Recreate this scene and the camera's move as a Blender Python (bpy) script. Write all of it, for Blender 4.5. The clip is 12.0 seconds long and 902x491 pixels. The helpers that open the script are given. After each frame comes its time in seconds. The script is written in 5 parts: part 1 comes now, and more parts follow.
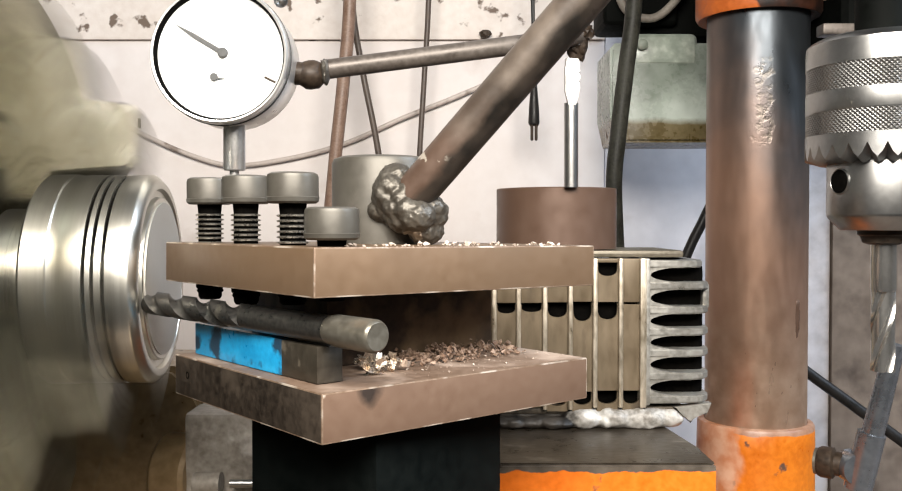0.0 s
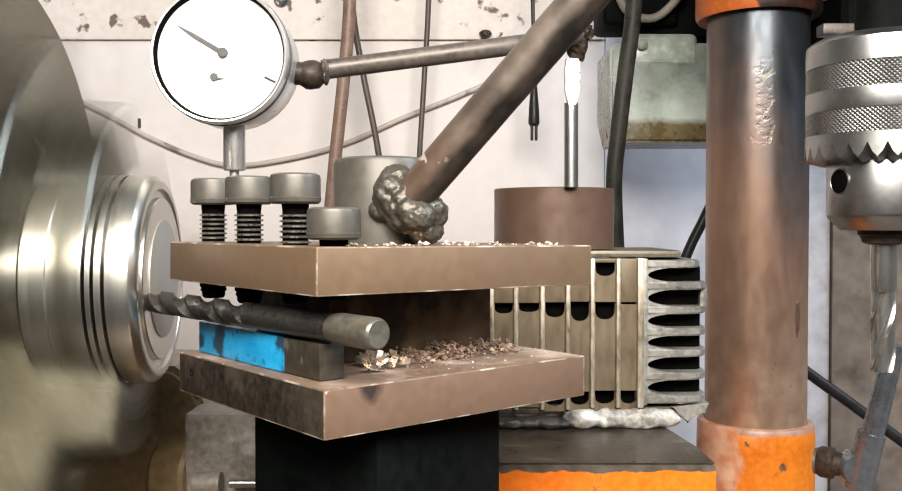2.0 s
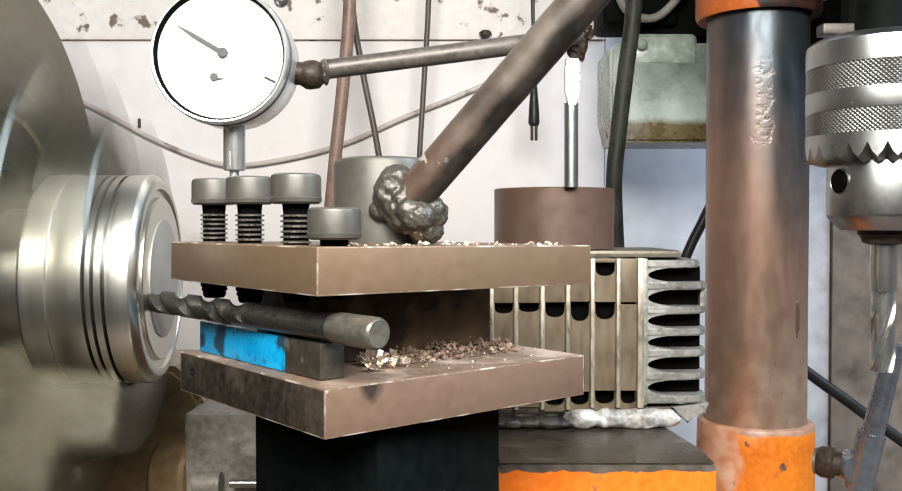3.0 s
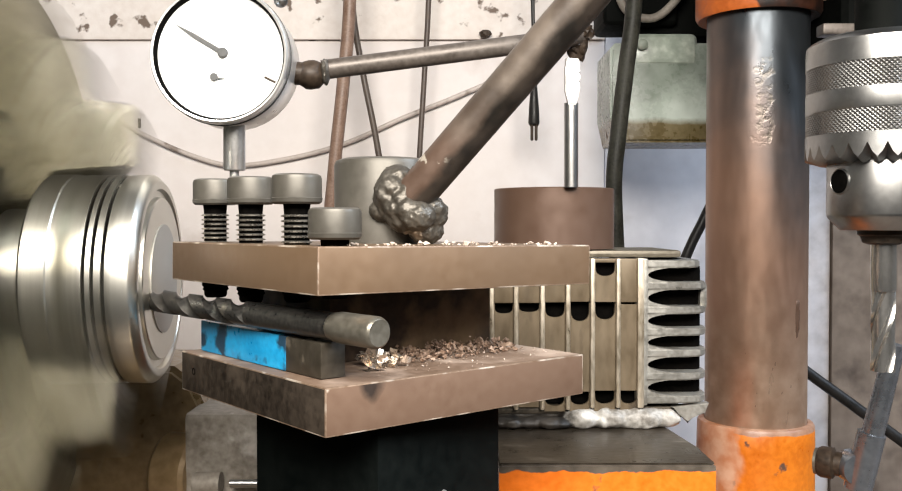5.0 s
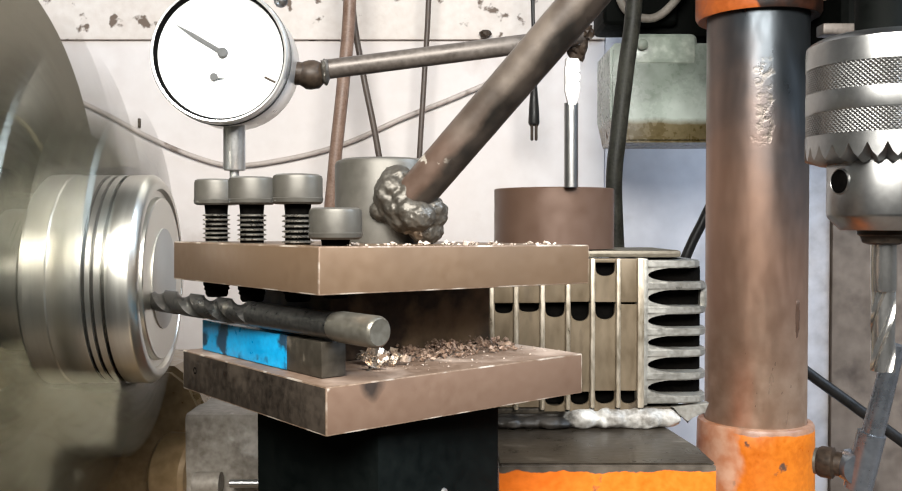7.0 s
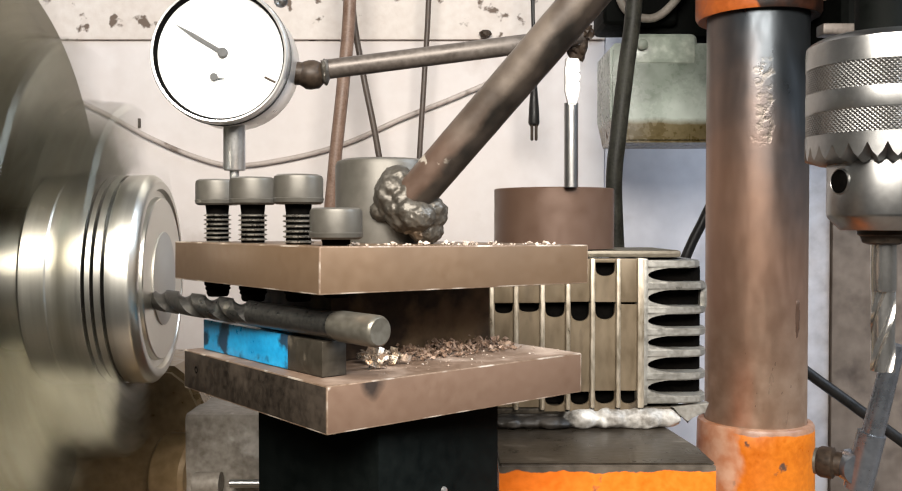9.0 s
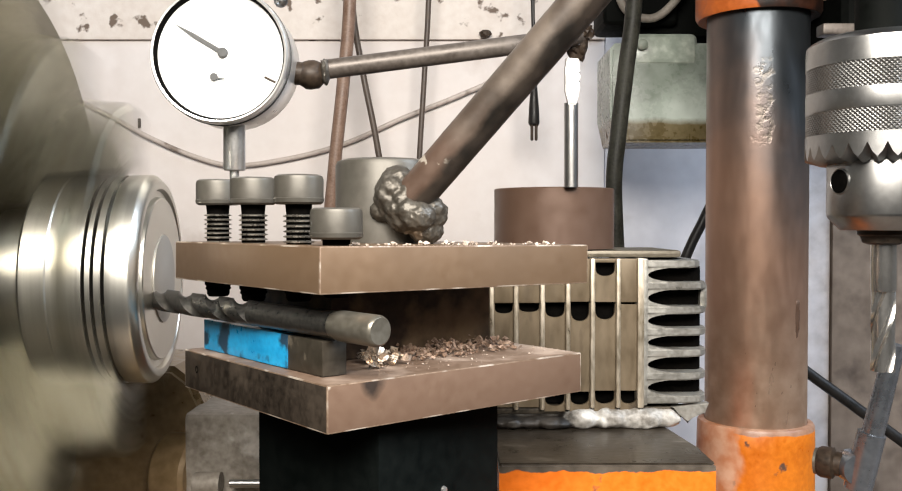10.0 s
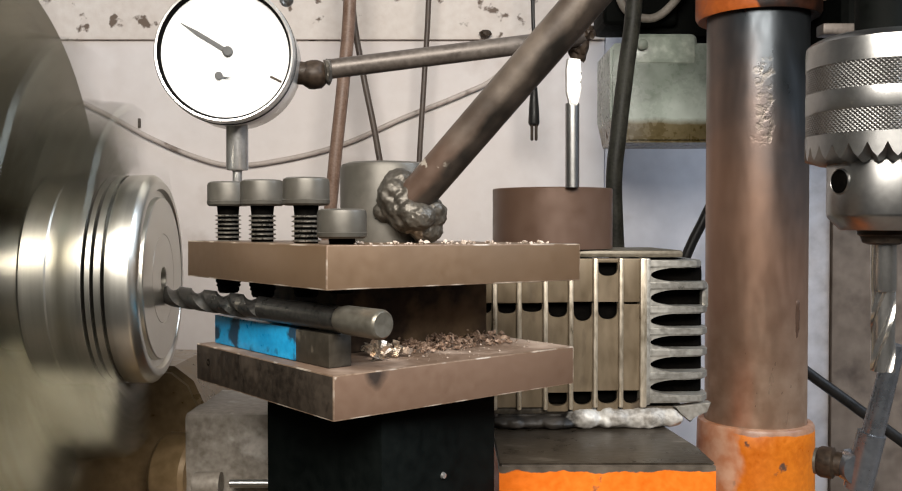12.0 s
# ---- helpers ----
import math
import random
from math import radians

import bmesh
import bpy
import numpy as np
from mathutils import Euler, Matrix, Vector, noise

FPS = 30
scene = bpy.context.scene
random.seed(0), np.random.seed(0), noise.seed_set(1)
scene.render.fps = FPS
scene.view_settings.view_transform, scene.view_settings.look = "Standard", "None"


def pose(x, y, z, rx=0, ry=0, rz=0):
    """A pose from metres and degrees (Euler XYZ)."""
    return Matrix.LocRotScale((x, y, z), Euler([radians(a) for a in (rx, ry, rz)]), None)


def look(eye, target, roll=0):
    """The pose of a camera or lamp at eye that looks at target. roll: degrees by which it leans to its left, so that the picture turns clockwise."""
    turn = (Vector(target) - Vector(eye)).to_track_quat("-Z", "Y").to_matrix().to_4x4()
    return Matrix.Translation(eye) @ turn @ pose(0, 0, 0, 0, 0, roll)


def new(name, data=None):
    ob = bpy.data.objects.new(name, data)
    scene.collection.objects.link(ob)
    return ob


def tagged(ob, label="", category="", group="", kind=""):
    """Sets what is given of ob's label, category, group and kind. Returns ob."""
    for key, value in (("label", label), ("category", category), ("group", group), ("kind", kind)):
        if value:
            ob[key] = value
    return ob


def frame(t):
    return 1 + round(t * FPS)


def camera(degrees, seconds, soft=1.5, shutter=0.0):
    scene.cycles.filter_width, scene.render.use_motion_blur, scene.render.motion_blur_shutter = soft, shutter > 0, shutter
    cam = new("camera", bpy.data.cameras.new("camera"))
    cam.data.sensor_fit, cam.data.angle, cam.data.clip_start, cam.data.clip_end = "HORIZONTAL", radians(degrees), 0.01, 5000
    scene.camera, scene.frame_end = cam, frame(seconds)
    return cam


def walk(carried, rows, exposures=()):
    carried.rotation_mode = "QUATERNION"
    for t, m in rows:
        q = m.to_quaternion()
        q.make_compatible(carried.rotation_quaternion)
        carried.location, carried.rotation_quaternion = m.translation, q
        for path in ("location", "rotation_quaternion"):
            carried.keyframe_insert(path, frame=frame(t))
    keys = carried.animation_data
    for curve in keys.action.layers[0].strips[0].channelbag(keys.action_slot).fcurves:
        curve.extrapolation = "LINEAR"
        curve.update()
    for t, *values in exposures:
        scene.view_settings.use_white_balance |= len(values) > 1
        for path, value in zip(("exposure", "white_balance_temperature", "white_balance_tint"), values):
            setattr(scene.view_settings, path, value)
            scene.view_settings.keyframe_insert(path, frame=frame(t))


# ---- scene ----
cam = camera(52.9, 12.0, soft=1.15, shutter=0.75)
EYE = pose(0, 0, 0, 90 - 1.30, 0, 0)
walk(cam, [(0, EYE), (12, EYE)],
     exposures=[(0, 0.0, 6500, 10), (2.5, 0.0, 6500, 10), (2.75, 0.04, 6100, 7), (3.3, 0.04, 6100, 7), (4.6, 0.0, 6500, 10),
                (6.2, 0.0, 6500, 10), (6.45, 0.06, 6180, 8), (7.1, 0.05, 6180, 8), (7.5, 0.0, 6500, 10), (8.8, -0.07, 6500, 10),
                (11.4, -0.10, 6500, 10), (11.7, -0.20, 6500, 10), (12.0, -0.52, 6500, 10)])

# ---- light ----
world = bpy.data.worlds.new("room_world")
scene.world = world
world.use_nodes = True
world.node_tree.nodes["Background"].inputs[0].default_value = (0.5, 0.55, 0.65, 1)
world.node_tree.nodes["Background"].inputs[1].default_value = 0.11


def area_lamp(name, eye, target, sx, sy, watts, color):
    data = bpy.data.lights.new(name, "AREA")
    data.shape, data.size, data.size_y, data.energy, data.color = "RECTANGLE", sx, sy, watts, color
    ob = new(name, data)
    ob.matrix_world = look(eye, target)
    return ob


area_lamp("workshop_lamp", (0.03, -0.17, 0.31), (0.03, 0.45, 0.0), 0.55, 0.24, 14.3, (1.0, 0.945, 0.868))
area_lamp("window_light", (1.25, 0.10, 0.95), (0.25, 0.55, 0.0), 0.6, 0.8, 29.0, (0.72, 0.84, 1.0))


# ---- materials ----
def mat(name, c1, c2, rough=0.5, metal=0.0, scale=60.0, bump=0.15, stretch=(1, 1, 1), spots=None, spot_scale=25.0,
        spot_low=0.58, spot_high=0.66, rough_var=0.15, fine=8.0, coat=0.0, island=0.0, depth=0.0006, spec=0.5):
    """Two-scale noise between two colours, optional blotches (spots: colour, roughness, metal), bump."""
    m = bpy.data.materials.new(name)
    m.use_nodes = True
    nt = m.node_tree
    n, l = nt.nodes, nt.links
    bsdf = n["Principled BSDF"]
    tc = n.new("ShaderNodeTexCoord")
    mp = n.new("ShaderNodeMapping")
    mp.inputs["Scale"].default_value = stretch
    l.new(tc.outputs["Object"], mp.inputs["Vector"])
    big = n.new("ShaderNodeTexNoise")
    big.inputs["Scale"].default_value, big.inputs["Detail"].default_value = scale, 5
    l.new(mp.outputs[0], big.inputs["Vector"])
    small = n.new("ShaderNodeTexNoise")
    small.inputs["Scale"].default_value, small.inputs["Detail"].default_value = scale * fine, 4
    l.new(mp.outputs[0], small.inputs["Vector"])
    add = n.new("ShaderNodeMath")
    add.operation = "MULTIPLY_ADD"
    l.new(small.outputs["Fac"], add.inputs[0])
    add.inputs[1].default_value = 0.45
    sub = n.new("ShaderNodeMath")
    sub.operation = "MULTIPLY"
    l.new(big.outputs["Fac"], sub.inputs[0])
    sub.inputs[1].default_value = 0.55
    l.new(sub.outputs[0], add.inputs[2])
    ramp = n.new("ShaderNodeValToRGB")
    ramp.color_ramp.elements[0].position, ramp.color_ramp.elements[1].position = 0.36, 0.64
    ramp.color_ramp.elements[0].color, ramp.color_ramp.elements[1].color = (*c1, 1), (*c2, 1)
    l.new(add.outputs[0], ramp.inputs[0])
    color = ramp.outputs[0]
    if island:
        info = n.new("ShaderNodeObjectInfo")
        hsv = n.new("ShaderNodeHueSaturation")
        rng = n.new("ShaderNodeMapRange")
        rng.inputs["To Min"].default_value, rng.inputs["To Max"].default_value = 1 - island, 1 + island
        l.new(info.outputs["Random"], rng.inputs["Value"])
        l.new(rng.outputs[0], hsv.inputs["Value"])
        l.new(color, hsv.inputs["Color"])
        color = hsv.outputs[0]
    rr = n.new("ShaderNodeMapRange")
    rr.inputs["From Min"].default_value, rr.inputs["From Max"].default_value = 0.3, 0.7
    rr.inputs["To Min"].default_value, rr.inputs["To Max"].default_value = max(0.03, rough - rough_var), min(1, rough + rough_var)
    l.new(add.outputs[0], rr.inputs["Value"])
    rough_out = rr.outputs[0]
    bsdf.inputs["Metallic"].default_value = metal
    bsdf.inputs["Specular IOR Level"].default_value = spec
    if spots:
        sp = n.new("ShaderNodeTexNoise")
        sp.inputs["Scale"].default_value, sp.inputs["Detail"].default_value = spot_scale, 6
        l.new(mp.outputs[0], sp.inputs["Vector"])
        sr = n.new("ShaderNodeMapRange")
        sr.inputs["From Min"].default_value, sr.inputs["From Max"].default_value = spot_low, spot_high
        l.new(sp.outputs["Fac"], sr.inputs["Value"])
        mix = n.new("ShaderNodeMix")
        mix.data_type = "RGBA"
        l.new(sr.outputs[0], mix.inputs[0])
        l.new(color, mix.inputs[6])
        mix.inputs[7].default_value = (*spots[0], 1)
        color = mix.outputs[2]
        mr = n.new("ShaderNodeMix")
        l.new(sr.outputs[0], mr.inputs[0])
        l.new(rough_out, mr.inputs[2])
        mr.inputs[3].default_value = spots[1]
        rough_out = mr.outputs[0]
        mm = n.new("ShaderNodeMix")
        l.new(sr.outputs[0], mm.inputs[0])
        mm.inputs[2].default_value, mm.inputs[3].default_value = metal, spots[2]
        l.new(mm.outputs[0], bsdf.inputs["Metallic"])
    l.new(color, bsdf.inputs["Base Color"])
    l.new(rough_out, bsdf.inputs["Roughness"])
    if coat:
        bsdf.inputs["Coat Weight"].default_value = coat
    if bump:
        b = n.new("ShaderNodeBump")
        b.inputs["Strength"].default_value, b.inputs["Distance"].default_value = bump, depth
        l.new(add.outputs[0], b.inputs["Height"])
        l.new(b.outputs[0], bsdf.inputs["Normal"])
    return m


def split_paint(name, top, bottom, level, soft, rough=0.4, scale=90.0, edge=0.0004, grain=120):
    """Paint that ends in a ragged chipped edge at a height of the thing's own space."""
    m = mat(name, bottom[0], bottom[1], rough, 0.0, 40, 0.25, spots=((0.10, 0.05, 0.03), 0.7, 0.1), spot_scale=70, spot_low=0.66, spot_high=0.70)
    nt = m.node_tree
    n, l = nt.nodes, nt.links
    bsdf = n["Principled BSDF"]
    old = bsdf.inputs["Base Color"].links[0].from_socket
    tc = n.new("ShaderNodeTexCoord")
    sep = n.new("ShaderNodeSeparateXYZ")
    l.new(tc.outputs["Object"], sep.inputs[0])
    ns = n.new("ShaderNodeTexNoise")
    ns.inputs["Scale"].default_value, ns.inputs["Detail"].default_value = scale, 6
    l.new(tc.outputs["Object"], ns.inputs["Vector"])
    ma = n.new("ShaderNodeMath")
    ma.operation = "MULTIPLY_ADD"
    l.new(ns.outputs["Fac"], ma.inputs[0])
    ma.inputs[1].default_value = soft
    l.new(sep.outputs[2], ma.inputs[2])
    mr = n.new("ShaderNodeMapRange")
    mr.inputs["From Min"].default_value, mr.inputs["From Max"].default_value = level + soft / 2, level + soft / 2 + edge
    l.new(ma.outputs[0], mr.inputs["Value"])
    tn = n.new("ShaderNodeTexNoise")
    tn.inputs["Scale"].default_value, tn.inputs["Detail"].default_value = grain, 5
    l.new(tc.outputs["Object"], tn.inputs["Vector"])
    tr = n.new("ShaderNodeValToRGB")
    tr.color_ramp.elements[0].color, tr.color_ramp.elements[1].color = (*top[0], 1), (*top[1], 1)
    tr.color_ramp.elements[0].position, tr.color_ramp.elements[1].position = 0.35, 0.65
    l.new(tn.outputs["Fac"], tr.inputs[0])
    mix = n.new("ShaderNodeMix")
    mix.data_type = "RGBA"
    l.new(mr.outputs[0], mix.inputs[0])
    l.new(old, mix.inputs[6])
    l.new(tr.outputs[0], mix.inputs[7])
    l.new(mix.outputs[2], bsdf.inputs["Base Color"])
    return m


def side_wear_shade(m, axis, level, soft, tint, below=1, edge=0.002):
    """Tints one side of a thing along a direction, for wear or painted light, with a ragged border."""
    n, l = m.node_tree.nodes, m.node_tree.links
    bsdf = n["Principled BSDF"]
    old = bsdf.inputs["Base Color"].links[0].from_socket
    tc = n.new("ShaderNodeTexCoord")
    along = n.new("ShaderNodeVectorMath")
    along.operation = "DOT_PRODUCT"
    l.new(tc.outputs["Object"], along.inputs[0])
    along.inputs[1].default_value = axis
    ns = n.new("ShaderNodeTexNoise")
    ns.inputs["Scale"].default_value, ns.inputs["Detail"].default_value = 55, 7
    l.new(tc.outputs["Object"], ns.inputs["Vector"])
    ma = n.new("ShaderNodeMath")
    ma.operation = "MULTIPLY_ADD"
    l.new(ns.outputs["Fac"], ma.inputs[0])
    ma.inputs[1].default_value = soft
    l.new(along.outputs["Value"], ma.inputs[2])
    mr = n.new("ShaderNodeMapRange")
    mr.inputs["From Min"].default_value, mr.inputs["From Max"].default_value = level + soft / 2 - edge, level + soft / 2 + edge
    mr.inputs["To Min"].default_value, mr.inputs["To Max"].default_value = below, 1 - below
    l.new(ma.outputs[0], mr.inputs["Value"])
    fine = n.new("ShaderNodeTexNoise")
    fine.inputs["Scale"].default_value, fine.inputs["Detail"].default_value = 90, 6
    l.new(tc.outputs["Object"], fine.inputs["Vector"])
    ramp = n.new("ShaderNodeValToRGB")
    ramp.color_ramp.elements[0].position, ramp.color_ramp.elements[1].position = 0.35, 0.65
    ramp.color_ramp.elements[0].color, ramp.color_ramp.elements[1].color = (*tint[0], 1), (*tint[1], 1)
    l.new(fine.outputs["Fac"], ramp.inputs[0])
    mix = n.new("ShaderNodeMix")
    mix.data_type = "RGBA"
    l.new(mr.outputs[0], mix.inputs[0])
    l.new(old, mix.inputs[6])
    l.new(ramp.outputs[0], mix.inputs[7])
    l.new(mix.outputs[2], bsdf.inputs["Base Color"])


def stain(m, centre, radius, tint):
    """One dark oil stain with a ragged outline at a place of the thing's own space."""
    n, l = m.node_tree.nodes, m.node_tree.links
    bsdf = n["Principled BSDF"]
    old = bsdf.inputs["Base Color"].links[0].from_socket
    tc = n.new("ShaderNodeTexCoord")
    off = n.new("ShaderNodeVectorMath")
    off.operation = "DISTANCE"
    l.new(tc.outputs["Object"], off.inputs[0])
    off.inputs[1].default_value = centre
    ns = n.new("ShaderNodeTexNoise")
    ns.inputs["Scale"].default_value, ns.inputs["Detail"].default_value = 180, 5
    l.new(tc.outputs["Object"], ns.inputs["Vector"])
    ma = n.new("ShaderNodeMath")
    ma.operation = "MULTIPLY_ADD"
    l.new(ns.outputs["Fac"], ma.inputs[0])
    ma.inputs[1].default_value = radius
    l.new(off.outputs["Value"], ma.inputs[2])
    mr = n.new("ShaderNodeMapRange")
    mr.inputs["From Min"].default_value, mr.inputs["From Max"].default_value = radius * 1.0, radius * 1.6
    mr.inputs["To Min"].default_value, mr.inputs["To Max"].default_value = 0.9, 0.0
    l.new(ma.outputs[0], mr.inputs["Value"])
    mix = n.new("ShaderNodeMix")
    mix.data_type = "RGBA"
    l.new(mr.outputs[0], mix.inputs[0])
    l.new(old, mix.inputs[6])
    mix.inputs[7].default_value = (*tint, 1)
    l.new(mix.outputs[2], bsdf.inputs["Base Color"])


BROWN_STEEL = mat("brown_oiled_steel", (0.150, 0.094, 0.055), (0.170, 0.110, 0.066), 0.44, 0.35, 9, 0.03, spots=((0.112, 0.073, 0.044), 0.5, 0.3), spot_scale=13, spot_low=0.48, spot_high=0.80, fine=30.0)
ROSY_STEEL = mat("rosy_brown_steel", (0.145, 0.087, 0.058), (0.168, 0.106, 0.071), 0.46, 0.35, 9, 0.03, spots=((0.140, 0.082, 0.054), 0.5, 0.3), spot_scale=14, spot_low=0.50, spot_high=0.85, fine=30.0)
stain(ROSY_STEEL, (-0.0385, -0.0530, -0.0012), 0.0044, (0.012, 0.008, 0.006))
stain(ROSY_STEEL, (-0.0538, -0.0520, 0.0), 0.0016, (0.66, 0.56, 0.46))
WORN_EDGE = mat("worn_bright_edge", (0.20, 0.130, 0.085), (0.30, 0.215, 0.155), 0.42, 0.5, 90, 0.1, spots=((0.72, 0.62, 0.52), 0.35, 0.6), spot_scale=75, spot_low=0.52, spot_high=0.62)
GREY_STEEL = mat("dull_grey_steel", (0.135, 0.123, 0.098), (0.195, 0.180, 0.148), 0.42, 0.7, 60, 0.08, spots=((0.075, 0.062, 0.046), 0.6, 0.5), spot_scale=60, spot_low=0.60, spot_high=0.75)
DARK_STEEL = mat("dark_oiled_steel", (0.018, 0.012, 0.008), (0.055, 0.038, 0.026), 0.5, 0.2, 60, 0.2, spec=0.3)
CORE_STEEL = mat("mottled_core_steel", (0.016, 0.010, 0.007), (0.050, 0.032, 0.020), 0.55, 0.2, 50, 0.2, spots=((0.15, 0.100, 0.058), 0.6, 0.2), spot_scale=48, spot_low=0.48, spot_high=0.66, spec=0.3)
DUSTY_TOP = mat("dusty_brown_steel", (0.135, 0.088, 0.060), (0.21, 0.145, 0.105), 0.5, 0.25, 40, 0.1, spots=((0.46, 0.36, 0.29), 0.7, 0.1), spot_scale=28, spot_low=0.48, spot_high=0.66)
MOTTLED_BLACK = mat("mottled_black_steel", (0.012, 0.009, 0.007), (0.045, 0.034, 0.025), 0.5, 0.2, 50, 0.15, spots=((0.085, 0.066, 0.05), 0.5, 0.3), spot_scale=45, spot_low=0.58, spot_high=0.75, spec=0.3)
BLACK_OXIDE = mat("worn_black_oxide", (0.076, 0.069, 0.057), (0.100, 0.092, 0.077), 0.46, 0.4, 40, 0.05, spots=((0.15, 0.135, 0.115), 0.4, 0.6), spot_scale=60, spot_low=0.60, spot_high=0.76, rough_var=0.08)
DRILL_DARK = mat("blued_drill_steel", (0.050, 0.050, 0.048), (0.115, 0.108, 0.098), 0.36, 0.8, 90, 0.12, spots=((0.26, 0.24, 0.21), 0.35, 0.9), spot_scale=120, spot_low=0.64, spot_high=0.74)
THREAD = mat("screw_thread", (0.22, 0.20, 0.17), (0.40, 0.37, 0.32), 0.30, 0.85, 150, 0.05)
RUST_BAR = mat("rusty_round_bar", (0.072, 0.044, 0.031), (0.100, 0.064, 0.046), 0.46, 0.2, 30, 0.2, spots=((0.42, 0.37, 0.31), 0.5, 0.4), spot_scale=130, spot_low=0.625, spot_high=0.66, depth=0.0009)
ARM_STEEL = mat("dark_brown_steel_arm", (0.070, 0.057, 0.048), (0.135, 0.115, 0.099), 0.46, 0.4, 60, 0.2)
WELD = mat("weld_metal", (0.052, 0.045, 0.036), (0.108, 0.097, 0.080), 0.44, 0.5, 110, 0.5, spots=((0.42, 0.39, 0.345), 0.28, 0.9), spot_scale=100, spot_low=0.62, spot_high=0.66)
ALU = mat("turned_aluminium", (0.54, 0.518, 0.455), (0.67, 0.65, 0.585), 0.33, 1.0, 12, 0.03, stretch=(14, 1, 1), rough_var=0.06)
ALU_ROUGH = mat("uncut_aluminium_face", (0.42, 0.40, 0.36), (0.52, 0.50, 0.46), 0.55, 0.8, 60, 0.15)
CHUCK_STEEL = mat("oily_chuck_steel", (0.180, 0.166, 0.116), (0.27, 0.254, 0.190), 0.28, 0.95, 40, 0.08, spots=((0.085, 0.066, 0.034), 0.36, 0.8), spot_scale=24, spot_low=0.53, spot_high=0.68, rough_var=0.06)
# Darker copy of the jaw steel: weaker reflection of the sides as colour.
JAW_SIDE_SHADE = mat("dimmed_side_steel", (0.098, 0.088, 0.060), (0.165, 0.154, 0.116), 0.30, 0.95, 45, 0.08, spots=((0.26, 0.247, 0.20), 0.25, 1.0), spot_scale=40, spot_low=0.60, spot_high=0.72, rough_var=0.06)
JAW_STEEL = mat("oily_jaw_steel", (0.165, 0.160, 0.130), (0.240, 0.234, 0.198), 0.28, 0.95, 60, 0.06, spots=((0.11, 0.092, 0.056), 0.36, 0.8), spot_scale=45, spot_low=0.57, spot_high=0.70, rough_var=0.05)
CHROME = mat("satin_chrome", (0.50, 0.49, 0.47), (0.62, 0.61, 0.59), 0.32, 0.85, 90, 0.0, rough_var=0.06)
CHROME_DULL = mat("worn_satin_chrome", (0.33, 0.326, 0.315), (0.38, 0.375, 0.365), 0.34, 1.0, 60, 0.0, rough_var=0.015)
POLISHED = mat("polished_tool_steel", (0.66, 0.64, 0.60), (0.74, 0.72, 0.68), 0.21, 0.95, 90, 0.0, rough_var=0.03)
BEZEL_CHROME = mat("bright_chrome_case", (0.74, 0.72, 0.68), (0.82, 0.80, 0.77), 0.30, 0.8, 40, 0.02, rough_var=0.04)
RIB_ALU = mat("rubbed_bright_ribs", (0.32, 0.265, 0.19), (0.60, 0.53, 0.43), 0.38, 0.7, 60, 0.15, stretch=(1, 1, 0.4))
DIAL_WHITE = mat("white_dial_face", (0.72, 0.72, 0.70), (0.78, 0.78, 0.76), 0.45, 0.0, 20, 0.0)
NEEDLE = mat("grey_needle", (0.07, 0.07, 0.069), (0.11, 0.11, 0.107), 0.6, 0.0, 60, 0.0, spec=0.2)
BEZEL_DARK = mat("dark_bezel_lining", (0.022, 0.022, 0.021), (0.045, 0.045, 0.043), 0.5, 0.1, 60, 0.0, spec=0.25)
BLACK_RUBBER = mat("black_rubber", (0.008, 0.008, 0.008), (0.02, 0.019, 0.018), 0.45, 0.0, 120, 0.1, spec=0.3)
HOSE_MAT = mat("dusty_black_hose", (0.012, 0.012, 0.010), (0.036, 0.036, 0.029), 0.5, 0.0, 70, 0.15, spec=0.15)
BROWN_CABLE = mat("brown_cable", (0.13, 0.075, 0.05), (0.24, 0.16, 0.12), 0.5, 0.0, 90, 0.1)
GREY_CABLE = mat("dusty_grey_cable", (0.17, 0.15, 0.125), (0.27, 0.245, 0.21), 0.6, 0.0, 60, 0.1)
DARK_CABLE = mat("dark_thin_cable", (0.045, 0.033, 0.027), (0.10, 0.075, 0.06), 0.5, 0.0, 90, 0.1)
WHITE_CABLE = mat("dirty_white_cable", (0.42, 0.365, 0.33), (0.53, 0.47, 0.43), 0.55, 0.0, 40, 0.1, spots=((0.16, 0.12, 0.095), 0.7, 0.0), spot_scale=30, spot_low=0.60, spot_high=0.68)
RUST_TUBE = mat("rust_brown_tube", (0.108, 0.063, 0.043), (0.124, 0.075, 0.052), 0.38, 0.3, 18, 0.03)
CAST_ALU = mat("stained_cast_aluminium", (0.108, 0.079, 0.047), (0.175, 0.134, 0.086), 0.5, 0.35, 30, 0.2, stretch=(1, 1, 0.4), spots=((0.038, 0.025, 0.015), 0.6, 0.2), spot_scale=48, spot_low=0.56, spot_high=0.68)
FLANGE = mat("greasy_cast_flange", (0.105, 0.088, 0.062), (0.185, 0.160, 0.122), 0.45, 0.4, 45, 0.2, spots=((0.04, 0.03, 0.02), 0.6, 0.2), spot_scale=40, spot_low=0.58, spot_high=0.70)
